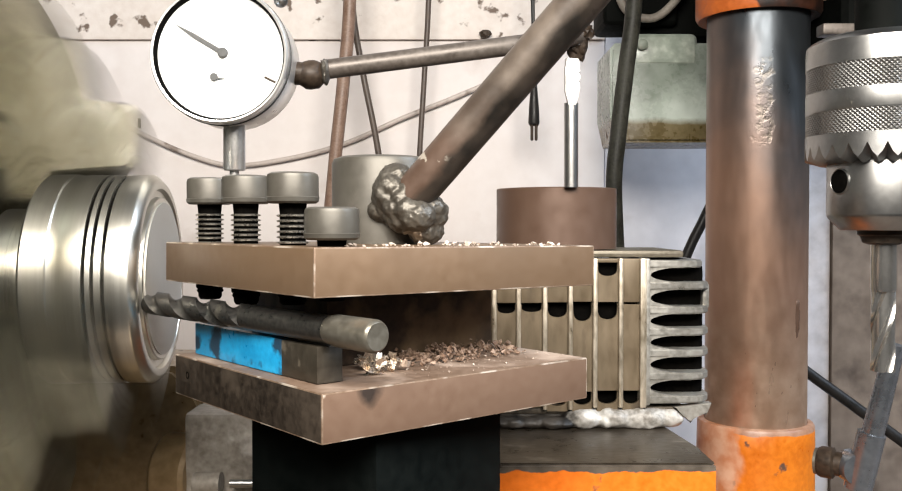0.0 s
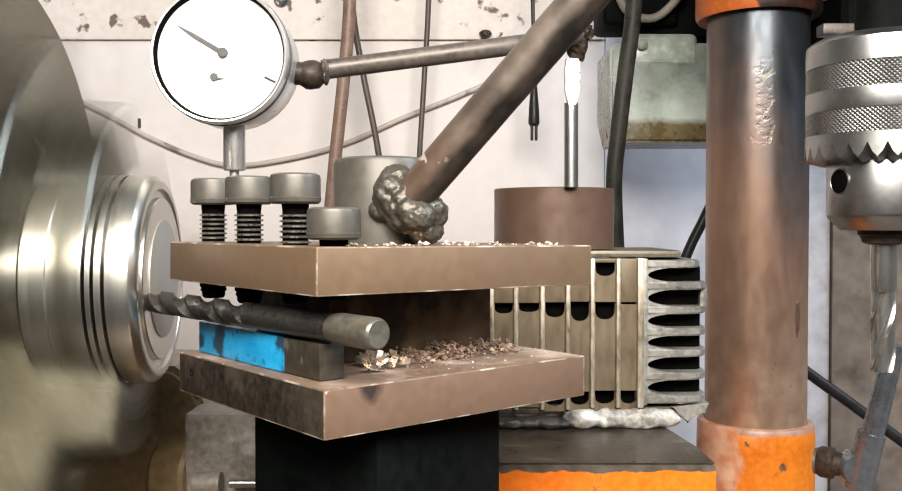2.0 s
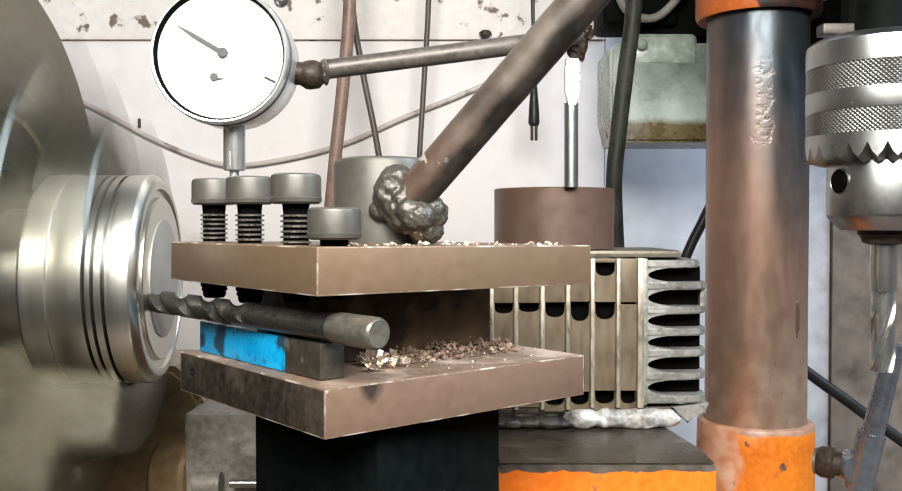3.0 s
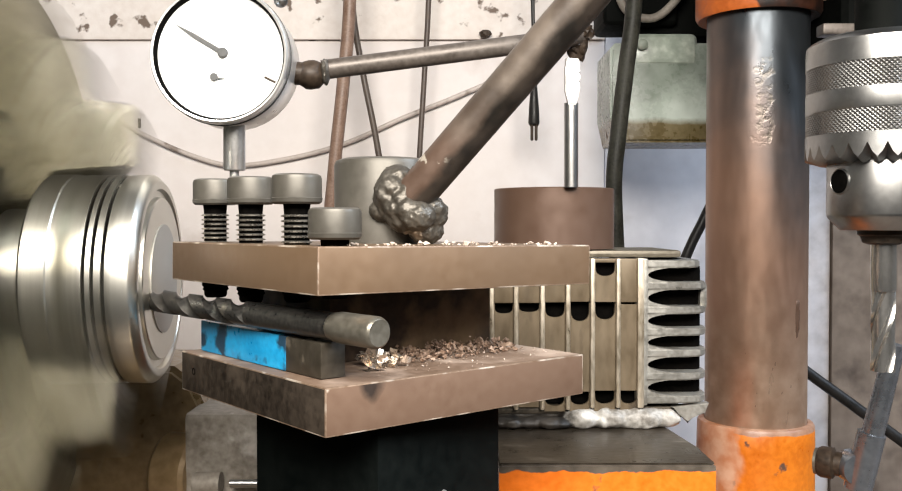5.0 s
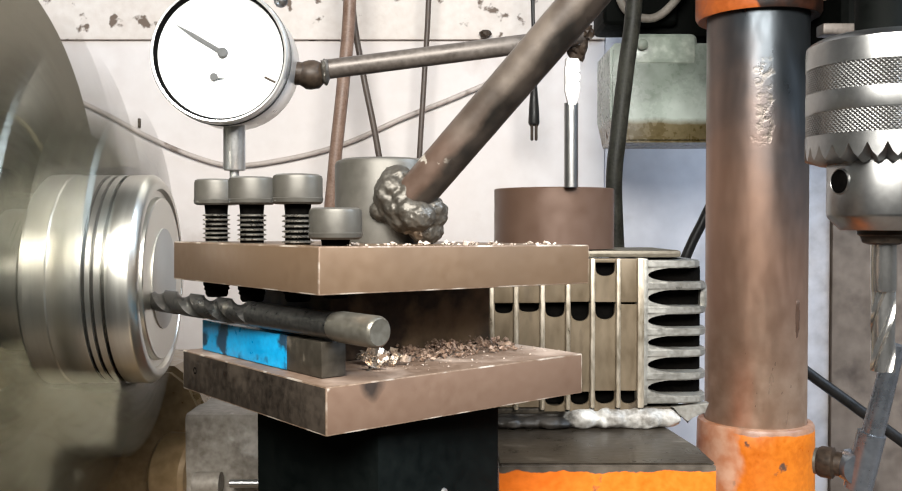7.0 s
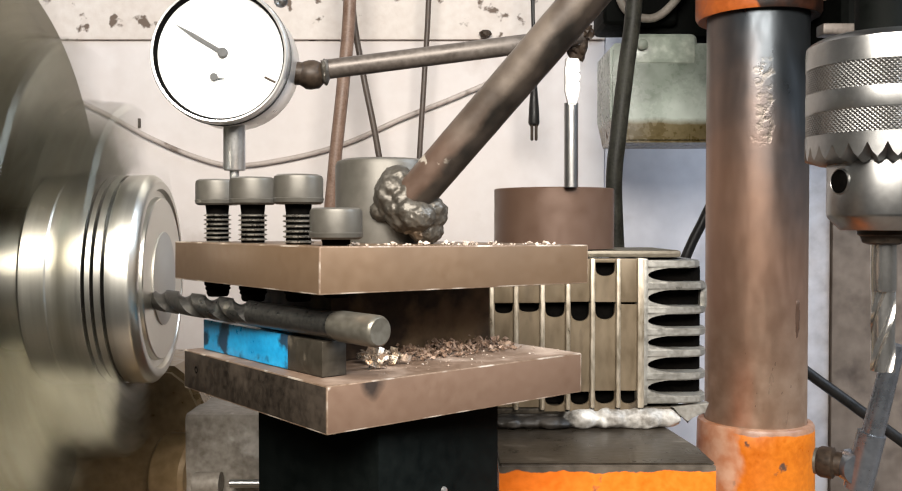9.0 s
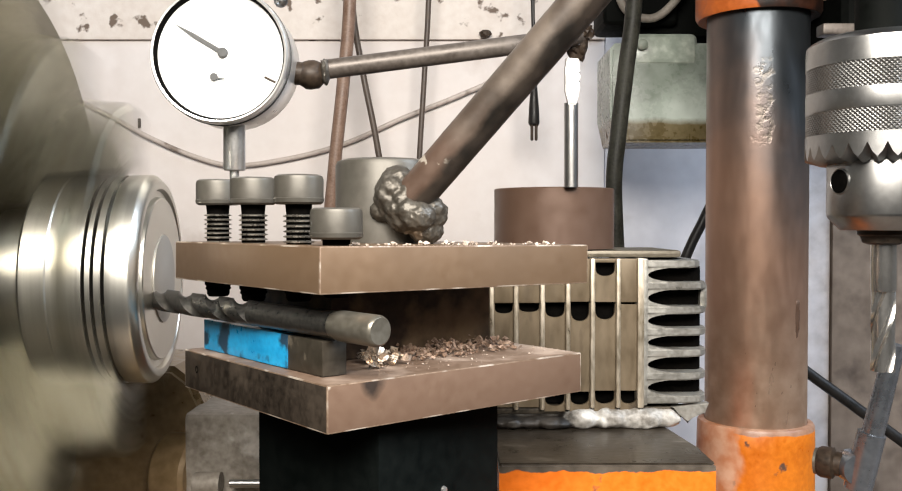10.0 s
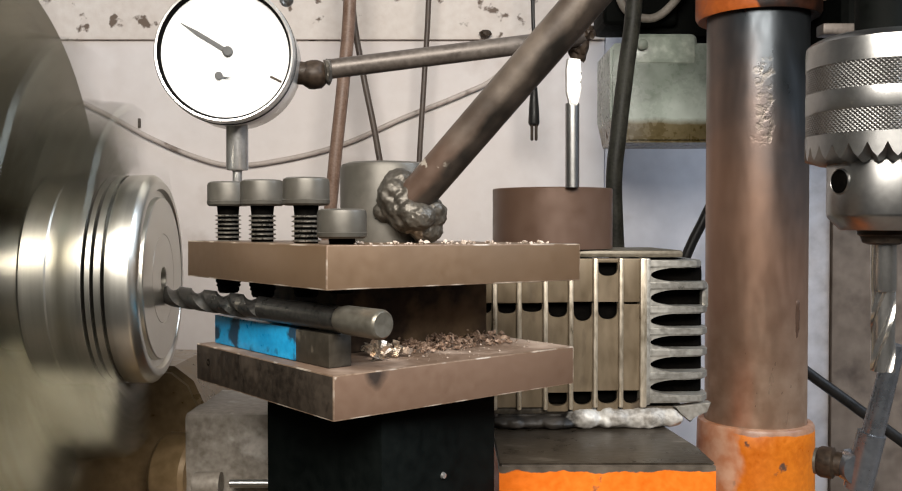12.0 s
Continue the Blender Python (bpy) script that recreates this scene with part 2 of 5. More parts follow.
FIN_ALU = mat("grey_cast_fins", (0.235, 0.222, 0.195), (0.40, 0.385, 0.35), 0.40, 0.6, 60, 0.25, spots=((0.07, 0.055, 0.04), 0.7, 0.2), spot_scale=60, spot_low=0.60, spot_high=0.72)
# Near-black stand-in for shade in recesses, also used on black parts.
SHADE_BLACK = mat("recess_shade_black", (0.0010, 0.0009, 0.0008), (0.0040, 0.0034, 0.0028), 0.9, 0.0, 60, 0.3, spec=0.03)
SILVER_LUMP = mat("smeared_aluminium", (0.20, 0.185, 0.165), (0.44, 0.42, 0.385), 0.58, 0.1, 70, 0.5, spots=((0.60, 0.585, 0.55), 0.5, 0.2), spot_scale=60, spot_low=0.50, spot_high=0.60)
GASKET = mat("stained_flange", (0.018, 0.014, 0.010), (0.10, 0.082, 0.060), 0.5, 0.3, 50, 0.2)
BASE_DARK = mat("dark_machined_iron", (0.032, 0.025, 0.017), (0.078, 0.062, 0.046), 0.36, 0.5, 30, 0.15, stretch=(1, 2.5, 4), spots=((0.20, 0.18, 0.15), 0.4, 0.7), spot_scale=34, spot_low=0.60, spot_high=0.68)
ORANGE_BASE = split_paint("chipped_orange_base", ((0.05, 0.04, 0.03), (0.11, 0.09, 0.07)), ((0.62, 0.120, 0.006), (0.80, 0.185, 0.010)), -0.0034, 0.006)
ORANGE_COLLAR = split_paint("chipped_orange_collar", ((0.28, 0.13, 0.07), (0.40, 0.24, 0.16)), ((0.52, 0.125, 0.006), (0.70, 0.200, 0.010)), -0.0036, 0.004)
# Pale left side: glare on the collar put into its paint colour.
side_wear_shade(ORANGE_COLLAR, (1, 0, 0), -0.019, 0.02, ((0.50, 0.19, 0.08), (0.64, 0.40, 0.27)))
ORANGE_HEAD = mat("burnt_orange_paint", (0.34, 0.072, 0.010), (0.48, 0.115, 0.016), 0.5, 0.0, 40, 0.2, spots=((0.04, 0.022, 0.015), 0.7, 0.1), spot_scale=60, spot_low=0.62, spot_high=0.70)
# Right half blackened: the shade on the head clamp is in its colour.
side_wear_shade(ORANGE_HEAD, (1, 0, 0), -0.014, 0.03, ((0.008, 0.005, 0.004), (0.05, 0.016, 0.007)), 0)
MACHINE_DARK = mat("dark_machine_paint", (0.0015, 0.0019, 0.0016), (0.004, 0.0046, 0.004), 0.7, 0.0, 40, 0.2, spec=0.05)
# Left half near black: the dark of the recess there painted on.
side_wear_shade(SILVER_LUMP, (1, 0, 0), 0.001, 0.05, ((0.006, 0.005, 0.004), (0.05, 0.042, 0.034)))
SLIDE_PAINT = mat("dark_green_machine_paint", (0.0014, 0.0022, 0.0021), (0.0038, 0.0050, 0.0046), 0.65, 0.0, 30, 0.05, spec=0.04)
BLUE_PAINT = mat("scuffed_blue_paint", (0.004, 0.20, 0.44), (0.014, 0.34, 0.64), 0.36, 0.0, 50, 0.2, spots=((0.010, 0.040, 0.075), 0.55, 0.1), spot_scale=75, spot_low=0.53, spot_high=0.60)
BARE_BAR = mat("dark_bare_bar_end", (0.036, 0.030, 0.022), (0.066, 0.056, 0.042), 0.40, 0.4, 40, 0.1, spots=((0.26, 0.22, 0.17), 0.4, 0.6), spot_scale=80, spot_low=0.66, spot_high=0.74)
MOTTLED_IRON = mat("mottled_cast_iron", (0.17, 0.145, 0.115), (0.36, 0.325, 0.28), 0.55, 0.2, 38, 0.3, spots=((0.55, 0.51, 0.46), 0.45, 0.4), spot_scale=42, spot_low=0.58, spot_high=0.66)
BROWN_CAST = mat("oily_brown_casting", (0.125, 0.082, 0.036), (0.23, 0.155, 0.080), 0.36, 0.2, 25, 0.15)
CHIP_METAL = mat("bright_metal_chips", (0.55, 0.45, 0.35), (0.85, 0.76, 0.66), 0.32, 0.9, 200, 0.1)
CHIP_PALE = mat("pale_metal_dust", (0.30, 0.23, 0.18), (0.55, 0.47, 0.40), 0.8, 0.0, 200, 0.0, spec=0.2)
CHIP_BROWN = mat("burnt_metal_chips", (0.13, 0.075, 0.050), (0.42, 0.30, 0.22), 0.5, 0.25, 260, 0.1)
ROD_STEEL = mat("blue_grey_steel_rod", (0.20, 0.22, 0.25), (0.29, 0.315, 0.35), 0.28, 0.85, 40, 0.03, spots=((0.14, 0.145, 0.16), 0.4, 0.8), spot_scale=70, spot_low=0.66, spot_high=0.74, rough_var=0.05)
BENCH = mat("dirty_brown_bench", (0.07, 0.05, 0.035), (0.15, 0.11, 0.08), 0.6, 0.0, 12, 0.3)
FLOOR = mat("grey_concrete", (0.16, 0.155, 0.145), (0.26, 0.25, 0.235), 0.8, 0.0, 6, 0.3)
ROOM = mat("dull_workshop_paint", (0.165, 0.158, 0.148), (0.22, 0.212, 0.20), 0.8, 0.0, 4, 0.2)
WALL = mat("dirty_white_board", (0.61, 0.555, 0.53), (0.69, 0.645, 0.625), 0.6, 0.0, 7, 0.12, spots=((0.46, 0.39, 0.35), 0.7, 0.0), spot_scale=16, spot_low=0.64, spot_high=0.80)
WALL_UP = mat("peeling_white_board", (0.62, 0.55, 0.50), (0.72, 0.665, 0.62), 0.65, 0.0, 18, 0.3, spots=((0.15, 0.11, 0.085), 0.8, 0.0), spot_scale=62, spot_low=0.61, spot_high=0.66, depth=0.002)
# Bluish base: cool daylight on this stretch of wall put into the colour.
WALL_GREY = mat("daylight_tinted_board", (0.57, 0.57, 0.61), (0.68, 0.68, 0.72), 0.6, 0.0, 8, 0.12, spots=((0.34, 0.30, 0.27), 0.7, 0.0), spot_scale=14, spot_low=0.62, spot_high=0.8)
WALL_BROWN = mat("mottled_brown_board", (0.105, 0.080, 0.062), (0.20, 0.162, 0.132), 0.65, 0.0, 9, 0.3, spots=((0.055, 0.04, 0.032), 0.7, 0.0), spot_scale=26, spot_low=0.56, spot_high=0.74)
# Turns softly brown towards its right edge.
side_wear_shade(WALL_GREY, (1, 0, 0), 0.328, 0.05, ((0.17, 0.138, 0.115), (0.30, 0.255, 0.225)), 0, 0.030)
BOTTLE = mat("milky_green_plastic", (0.27, 0.315, 0.265), (0.52, 0.57, 0.50), 0.28, 0.0, 16, 0.1, spots=((0.15, 0.19, 0.14), 0.4, 0.0), spot_scale=22, spot_low=0.50, spot_high=0.68)
BOTTLE_BODY = split_paint("milky_bottle_with_oil", ((0.13, 0.16, 0.125), (0.56, 0.63, 0.57)), ((0.085, 0.062, 0.022), (0.155, 0.120, 0.052)), 0.0135, 0.008, 0.28, 40.0, 0.005, 15)
COLUMN = mat("rust_tinted_steel_column", (0.300, 0.180, 0.122), (0.345, 0.213, 0.149), 0.38, 0.62, 16, 0.04, stretch=(1.4, 1.4, 0.5), spots=((0.235, 0.126, 0.083), 0.46, 0.45), spot_scale=14, spot_low=0.48, spot_high=0.80)


def bare_steel_top(m, start, end):
    """The column's upper stretch is rubbed to bluish bare steel with pitted rusty islands; the rust takes over below."""
    n, l = m.node_tree.nodes, m.node_tree.links
    bsdf = n["Principled BSDF"]
    old = bsdf.inputs["Base Color"].links[0].from_socket
    tc = n.new("ShaderNodeTexCoord")
    sep = n.new("ShaderNodeSeparateXYZ")
    l.new(tc.outputs["Object"], sep.inputs[0])
    ns = n.new("ShaderNodeTexNoise")
    ns.inputs["Scale"].default_value, ns.inputs["Detail"].default_value = 18, 6
    l.new(tc.outputs["Object"], ns.inputs["Vector"])
    lean = n.new("ShaderNodeMath")
    lean.operation = "MULTIPLY_ADD"
    l.new(sep.outputs[0], lean.inputs[0])
    lean.inputs[1].default_value = 1.7
    l.new(sep.outputs[2], lean.inputs[2])
    ma = n.new("ShaderNodeMath")
    ma.operation = "MULTIPLY_ADD"
    l.new(ns.outputs["Fac"], ma.inputs[0])
    ma.inputs[1].default_value = 0.13
    l.new(lean.outputs[0], ma.inputs[2])
    mr = n.new("ShaderNodeMapRange")
    mr.interpolation_type = "SMOOTHSTEP"
    mr.inputs["From Min"].default_value, mr.inputs["From Max"].default_value = start, end
    l.new(ma.outputs[0], mr.inputs["Value"])
    mix = n.new("ShaderNodeMix")
    mix.data_type = "RGBA"
    l.new(mr.outputs[0], mix.inputs[0])
    l.new(old, mix.inputs[6])
    mix.inputs[7].default_value = (0.058, 0.066, 0.074, 1)
    gloss = n.new("ShaderNodeMapRange")
    gloss.inputs["To Min"].default_value, gloss.inputs["To Max"].default_value = 0.6, 0.75
    l.new(mr.outputs[0], gloss.inputs["Value"])
    l.new(gloss.outputs[0], bsdf.inputs["Metallic"])
    # pits: a band of light scabs down the front
    pit = n.new("ShaderNodeTexNoise")
    pit.inputs["Scale"].default_value, pit.inputs["Detail"].default_value = 210, 5
    l.new(tc.outputs["Object"], pit.inputs["Vector"])
    dx = n.new("ShaderNodeMath")
    dx.operation = "ADD"
    l.new(sep.outputs[0], dx.inputs[0])
    dx.inputs[1].default_value = 0.006
    ax = n.new("ShaderNodeMath")
    ax.operation = "ABSOLUTE"
    l.new(dx.outputs[0], ax.inputs[0])
    wx = n.new("ShaderNodeMapRange")
    wx.inputs["From Min"].default_value, wx.inputs["From Max"].default_value = 0.004, 0.012
    wx.inputs["To Min"].default_value, wx.inputs["To Max"].default_value = 0.16, -0.3
    l.new(ax.outputs[0], wx.inputs["Value"])
    dz = n.new("ShaderNodeMath")
    dz.operation = "SUBTRACT"
    l.new(sep.outputs[2], dz.inputs[0])
    dz.inputs[1].default_value = 0.330
    az = n.new("ShaderNodeMath")
    az.operation = "ABSOLUTE"
    l.new(dz.outputs[0], az.inputs[0])
    wz = n.new("ShaderNodeMapRange")
    wz.inputs["From Min"].default_value, wz.inputs["From Max"].default_value = 0.020, 0.040
    wz.inputs["To Min"].default_value, wz.inputs["To Max"].default_value = 0.0, -0.4
    l.new(az.outputs[0], wz.inputs["Value"])
    s1 = n.new("ShaderNodeMath")
    l.new(wx.outputs[0], s1.inputs[0])
    l.new(wz.outputs[0], s1.inputs[1])
    s2 = n.new("ShaderNodeMath")
    l.new(s1.outputs[0], s2.inputs[0])
    l.new(pit.outputs["Fac"], s2.inputs[1])
    pm = n.new("ShaderNodeMapRange")
    pm.inputs["From Min"].default_value, pm.inputs["From Max"].default_value = 0.62, 0.98
    l.new(s2.outputs[0], pm.inputs["Value"])
    mix2 = n.new("ShaderNodeMix")
    mix2.data_type = "RGBA"
    l.new(pm.outputs[0], mix2.inputs[0])
    l.new(mix.outputs[2], mix2.inputs[6])
    mix2.inputs[7].default_value = (0.170, 0.145, 0.115, 1)
    relief = n.new("ShaderNodeBump")
    relief.invert = True
    relief.inputs["Strength"].default_value, relief.inputs["Distance"].default_value = 0.40, 0.0006
    l.new(pm.outputs[0], relief.inputs["Height"])
    l.new(bsdf.inputs["Normal"].links[0].from_socket, relief.inputs["Normal"])
    l.new(relief.outputs[0], bsdf.inputs["Normal"])
    l.new(mix2.outputs[2], bsdf.inputs["Base Color"])


bare_steel_top(COLUMN, 0.29, 0.43)
# Lower stretch tinted a paler tan, fading in softly.
side_wear_shade(COLUMN, (0, 0, 1), 0.195, 0.05, ((0.35, 0.225, 0.150), (0.48, 0.335, 0.240)), 1, 0.030)


# ---- mesh helpers ----
def link(name, bm, material, parent=None, label="", smooth=True, kind=""):
    me = bpy.data.meshes.new(name)
    bmesh.ops.recalc_face_normals(bm, faces=bm.faces)
    bm.to_mesh(me)
    bm.free()
    me.materials.append(material)
    if smooth:
        me.polygons.foreach_set("use_smooth", [True] * len(me.polygons))
        me.set_sharp_from_angle(angle=radians(32))
    ob = new(name, me)
    if parent:
        ob.parent = parent
    if label:
        ob["label"] = label
    if kind:
        ob["kind"] = kind
    return ob


part = link


def thing(name, label, category, m=None, group=""):
    ob = new(name)
    ob.empty_display_size = 0.02
    if m is not None:
        ob.matrix_world = m
    return tagged(ob, label, category, group)


def box(x0, x1, y0, y1, z0, z1, bevel=0.0005, segs=2, bm=None, cuts=0):
    bm = bm or bmesh.new()
    made = bmesh.ops.create_cube(bm, size=1.0)["verts"]
    for v in made:
        v.co = Vector((x0 + (v.co.x + 0.5) * (x1 - x0), y0 + (v.co.y + 0.5) * (y1 - y0), z0 + (v.co.z + 0.5) * (z1 - z0)))
    if bevel:
        edges = list({e for v in made for e in v.link_edges})
        bmesh.ops.bevel(bm, geom=edges, offset=bevel, segments=segs, affect="EDGES", profile=0.6)
    return bm


def revolve(profile, segs=48, m=None, bm=None):
    """Profile of (radius, height) turned about local z; closed at the axis where the radius is 0."""
    bm = bm or bmesh.new()
    rings = []
    for r, z in profile:
        if r <= 1e-7:
            rings.append([bm.verts.new((0, 0, z))])
        else:
            rings.append([bm.verts.new((r * math.cos(2 * math.pi * i / segs), r * math.sin(2 * math.pi * i / segs), z)) for i in range(segs)])
    for a, b in zip(rings, rings[1:]):
        for i in range(segs):
            j = (i + 1) % segs
            if len(a) == 1 and len(b) == 1:
                continue
            if len(a) == 1:
                bm.faces.new((a[0], b[j], b[i]))
            elif len(b) == 1:
                bm.faces.new((a[i], a[j], b[0]))
            else:
                bm.faces.new((a[i], a[j], b[j], b[i]))
    if m is not None:
        bmesh.ops.transform(bm, matrix=m, verts=[v for ring in rings for v in ring])
    return bm


def tube(points, radius, segs=14, bm=None, smooth_steps=6, wobble=0.0, flat=1.0):
    """A round bar or cable along a smooth line through points; radius: one number or one for each point."""
    bm = bm or bmesh.new()
    pts = [Vector(p) for p in points]
    rad = list(radius) if isinstance(radius, (list, tuple)) else [radius] * len(pts)
    line, rr = [], []
    if len(pts) == 2:
        steps = smooth_steps
        for k in range(steps + 1):
            line.append(pts[0].lerp(pts[1], k / steps))
            rr.append(rad[0] + (rad[1] - rad[0]) * k / steps)
    else:
        for i in range(len(pts) - 1):
            p0, p1, p2, p3 = pts[max(i - 1, 0)], pts[i], pts[i + 1], pts[min(i + 2, len(pts) - 1)]
            for k in range(smooth_steps):
                t = k / smooth_steps
                line.append(0.5 * ((2 * p1) + (p2 - p0) * t + (2 * p0 - 5 * p1 + 4 * p2 - p3) * t * t + (3 * p1 - p0 - 3 * p2 + p3) * t ** 3))
                rr.append(rad[i] + (rad[i + 1] - rad[i]) * t)
        line.append(pts[-1])
        rr.append(rad[-1])
    rings = []
    up = None
    for i, p in enumerate(line):
        tan = (line[min(i + 1, len(line) - 1)] - line[max(i - 1, 0)]).normalized()
        if up is None:
            up = Vector((0, 1, 0)) if abs(tan.y) < 0.9 else Vector((1, 0, 0))
        side = tan.cross(up).normalized()
        up = side.cross(tan).normalized()
        ring = []
        for k in range(segs):
            a = 2 * math.pi * k / segs
            d = side * math.cos(a) + up * math.sin(a) * flat
            w = 1 + wobble * noise.noise((p + d * 0.01) * 120)
            ring.append(bm.verts.new(p + d * rr[i] * w))
        rings.append(ring)
    for a, b in zip(rings, rings[1:]):
        for k in range(segs):
            j = (k + 1) % segs
            bm.faces.new((a[k], a[j], b[j], b[k]))
    bm.faces.new(rings[0][::-1])
    bm.faces.new(rings[-1])
    return bm


def prism(outline, z0, z1, bevel=0.0, m=None, bm=None):
    """An outline in x, y raised from z0 to z1."""
    bm = bm or bmesh.new()
    low = [bm.verts.new((x, y, z0)) for x, y in outline]
    high = [bm.verts.new((x, y, z1)) for x, y in outline]
    k = len(outline)
    faces = [bm.faces.new(low[::-1]), bm.faces.new(high)]
    for i in range(k):
        faces.append(bm.faces.new((low[i], low[(i + 1) % k], high[(i + 1) % k], high[i])))
    if bevel:
        edges = list({e for f in faces[:2] for e in f.edges})
        bmesh.ops.bevel(bm, geom=edges, offset=bevel, segments=2, affect="EDGES")
    if m is not None:
        bmesh.ops.transform(bm, matrix=m, verts=bm.verts)
    return bm


def blob(centre, size, amount, freq, subdiv=4, bm=None, seed=0):
    bm = bm or bmesh.new()
    made = bmesh.ops.create_icosphere(bm, subdivisions=subdiv, radius=1.0)["verts"]
    for v in made:
        d = v.co.normalized()
        k = 1 + amount * noise.fractal(d * freq + Vector((seed * 7.3, seed, 0)), 1.0, 2.0, 3)
        v.co = Vector(centre) + Vector((d.x * size[0], d.y * size[1], d.z * size[2])) * k
    return bm


def twist(radius, length, flutes, depth, turns, segs=40, rows=90, taper=0.0, m=None, bm=None):
    """A fluted cutter along local z."""
    bm = bm or bmesh.new()
    rings = []
    for j in range(rows + 1):
        t = j / rows
        ring = []
        for i in range(segs):
            a = 2 * math.pi * i / segs
            c = max(0.0, math.cos(flutes * a / 1.0)) if flutes > 1 else 0
            r = radius * (1 - depth * c ** 0.7)
            if taper and t > 1 - taper:
                r *= 0.25 + 0.75 * (1 - t) / taper
            b = a + turns * 2 * math.pi * t
            ring.append(bm.verts.new((r * math.cos(b), r * math.sin(b), length * t)))
        rings.append(ring)
    for a, b in zip(rings, rings[1:]):
        for i in range(segs):
            k = (i + 1) % segs
            bm.faces.new((a[i], a[k], b[k], b[i]))
    bm.faces.new(rings[0][::-1])
    bm.faces.new(rings[-1])
    if m is not None:
        bmesh.ops.transform(bm, matrix=m, verts=[v for r in rings for v in r])
    return bm


def along(a, b):
    """Pose at a whose z axis points to b."""
    a, b = Vector(a), Vector(b)
    return Matrix.Translation(a) @ (b - a).to_track_quat("Z", "Y").to_matrix().to_4x4()


# ---- room ----
def setting(name, bm, material, label, category="wall"):
    return tagged(link(name, bm, material), label, category, "", "structure")


setting("floor", box(-1.8, 1.8, -1.8, 1.0, -1.25, -1.15, 0), FLOOR, "grey concrete workshop floor", "floor")
setting("ceiling", box(-1.8, 1.8, -1.8, 1.0, 1.30, 1.36, 0), ROOM, "dull painted workshop ceiling", "ceiling")
setting("wall_west", box(-1.8, -1.72, -1.8, 0.80, -1.15, 1.30, 0), ROOM, "dull painted workshop wall")
setting("wall_east", box(1.72, 1.8, -1.8, 0.80, -1.15, 1.30, 0), ROOM, "dull painted workshop wall")
setting("wall_south", box(-1.72, 1.72, -1.8, -1.72, -1.15, 1.30, 0), ROOM, "dull painted workshop wall")
# boarded wall behind the machines: a lower board, an upper peeling board, one tinted for cool daylight and a mottled
# brown one by the corner
setting("wall_north_lower", box(-1.72, 0.135, 0.80, 0.86, -1.15, 0.1615, 0.0012), WALL, "dirty pinkish white wall board")
setting("wall_north_upper", box(-1.72, 0.135, 0.797, 0.86, 0.1623, 1.30, 0.0012), WALL_UP, "stained peeling white wall board")
setting("wall_north_grey", box(0.136, 0.336, 0.803, 0.86, -1.15, 1.30, 0.0012), WALL_GREY, "grey wall board tinted bluish for cool daylight")
setting("wall_north_brown", box(0.337, 1.72, 0.80, 0.86, -1.15, 1.30, 0.0012), WALL_BROWN, "mottled brown wall board")

bench = thing("workbench", "dirty brown wooden workbench carrying the machines", "bench", pose(0, 0.45, -1.15))
part("bench_top", box(-0.9, 0.9, -0.32, 0.34, 0.85, 0.89, 0.002), BENCH, bench)
for bx in (-0.84, 0.78):
    for by in (-0.28, 0.24):
        part("leg", box(bx, bx + 0.06, by, by + 0.06, 0.0, 0.85, 0.002), BENCH, bench)

# ---- lathe: bed, head casting, chuck, workpiece ----
AXIS = pose(-0.1122, 0.352, -0.0208, 0, 0, 4.4)   # face of the work, x along the spindle
TURN_X = Matrix.Rotation(radians(90), 4, "Y")      # z of a turned profile to the spindle's x

bed = thing("lathe_bed", "oily brown cast iron lathe bed on the bench", "lathe bed", pose(-0.10, 0.40, -0.26, 0, 0, 4.4))
part("rail", box(-0.55, 0.10, -0.055, -0.015, 0.0, 0.085, 0.003), BROWN_CAST, bed)
part("rail", box(-0.55, 0.10, 0.045, 0.085, 0.0, 0.085, 0.003), BROWN_CAST, bed)
part("headstock", box(-0.50, -0.19, -0.10, 0.10, 0.085, 0.36, 0.012), BROWN_CAST, bed, "oily headstock casting")
part("spindle_nose", revolve([(0, -0.10), (0.04, -0.10), (0.04, 0.02), (0, 0.02)], 40, pose(-0.17, -0.05, 0.2392) @ TURN_X), CHUCK_STEEL, bed)

chuck = thing("lathe_chuck", "oily steel three-jaw lathe chuck spinning fast", "chuck", AXIS)
part("body", revolve([(0.042, -0.060), (0.0425, -0.0585), (0.050, -0.057), (0.060, -0.057), (0.061, -0.0585), (0.063, -0.0585), (0.064, -0.057), (0.118, -0.057), (0.1235, -0.0605),
                      (0.1245, -0.066), (0.1245, -0.082), (0.1225, -0.0835), (0.1225, -0.087), (0.1245, -0.0885), (0.1245, -0.118), (0.119, -0.123), (0, -0.123)], 96, TURN_X), CHUCK_STEEL, chuck)


def jaw():
    bm = prism([(-0.0585, 0.0280), (-0.0405, 0.0280), (-0.0405, 0.0402), (-0.0110, 0.0402), (-0.0085, 0.0425), (-0.0085, 0.0645), (-0.0100, 0.0660), (-0.0275, 0.0660), (-0.0275, 0.0885), (-0.0290, 0.0900),
                (-0.0430, 0.0900), (-0.0430, 0.1100), (-0.0585, 0.1100)], -0.0155, 0.0155, 0.0012)
    for f in bm.faces:
        f.normal_update()
        f.material_index = 1 if abs(f.normal.z) > 0.9 else 0
    return bm


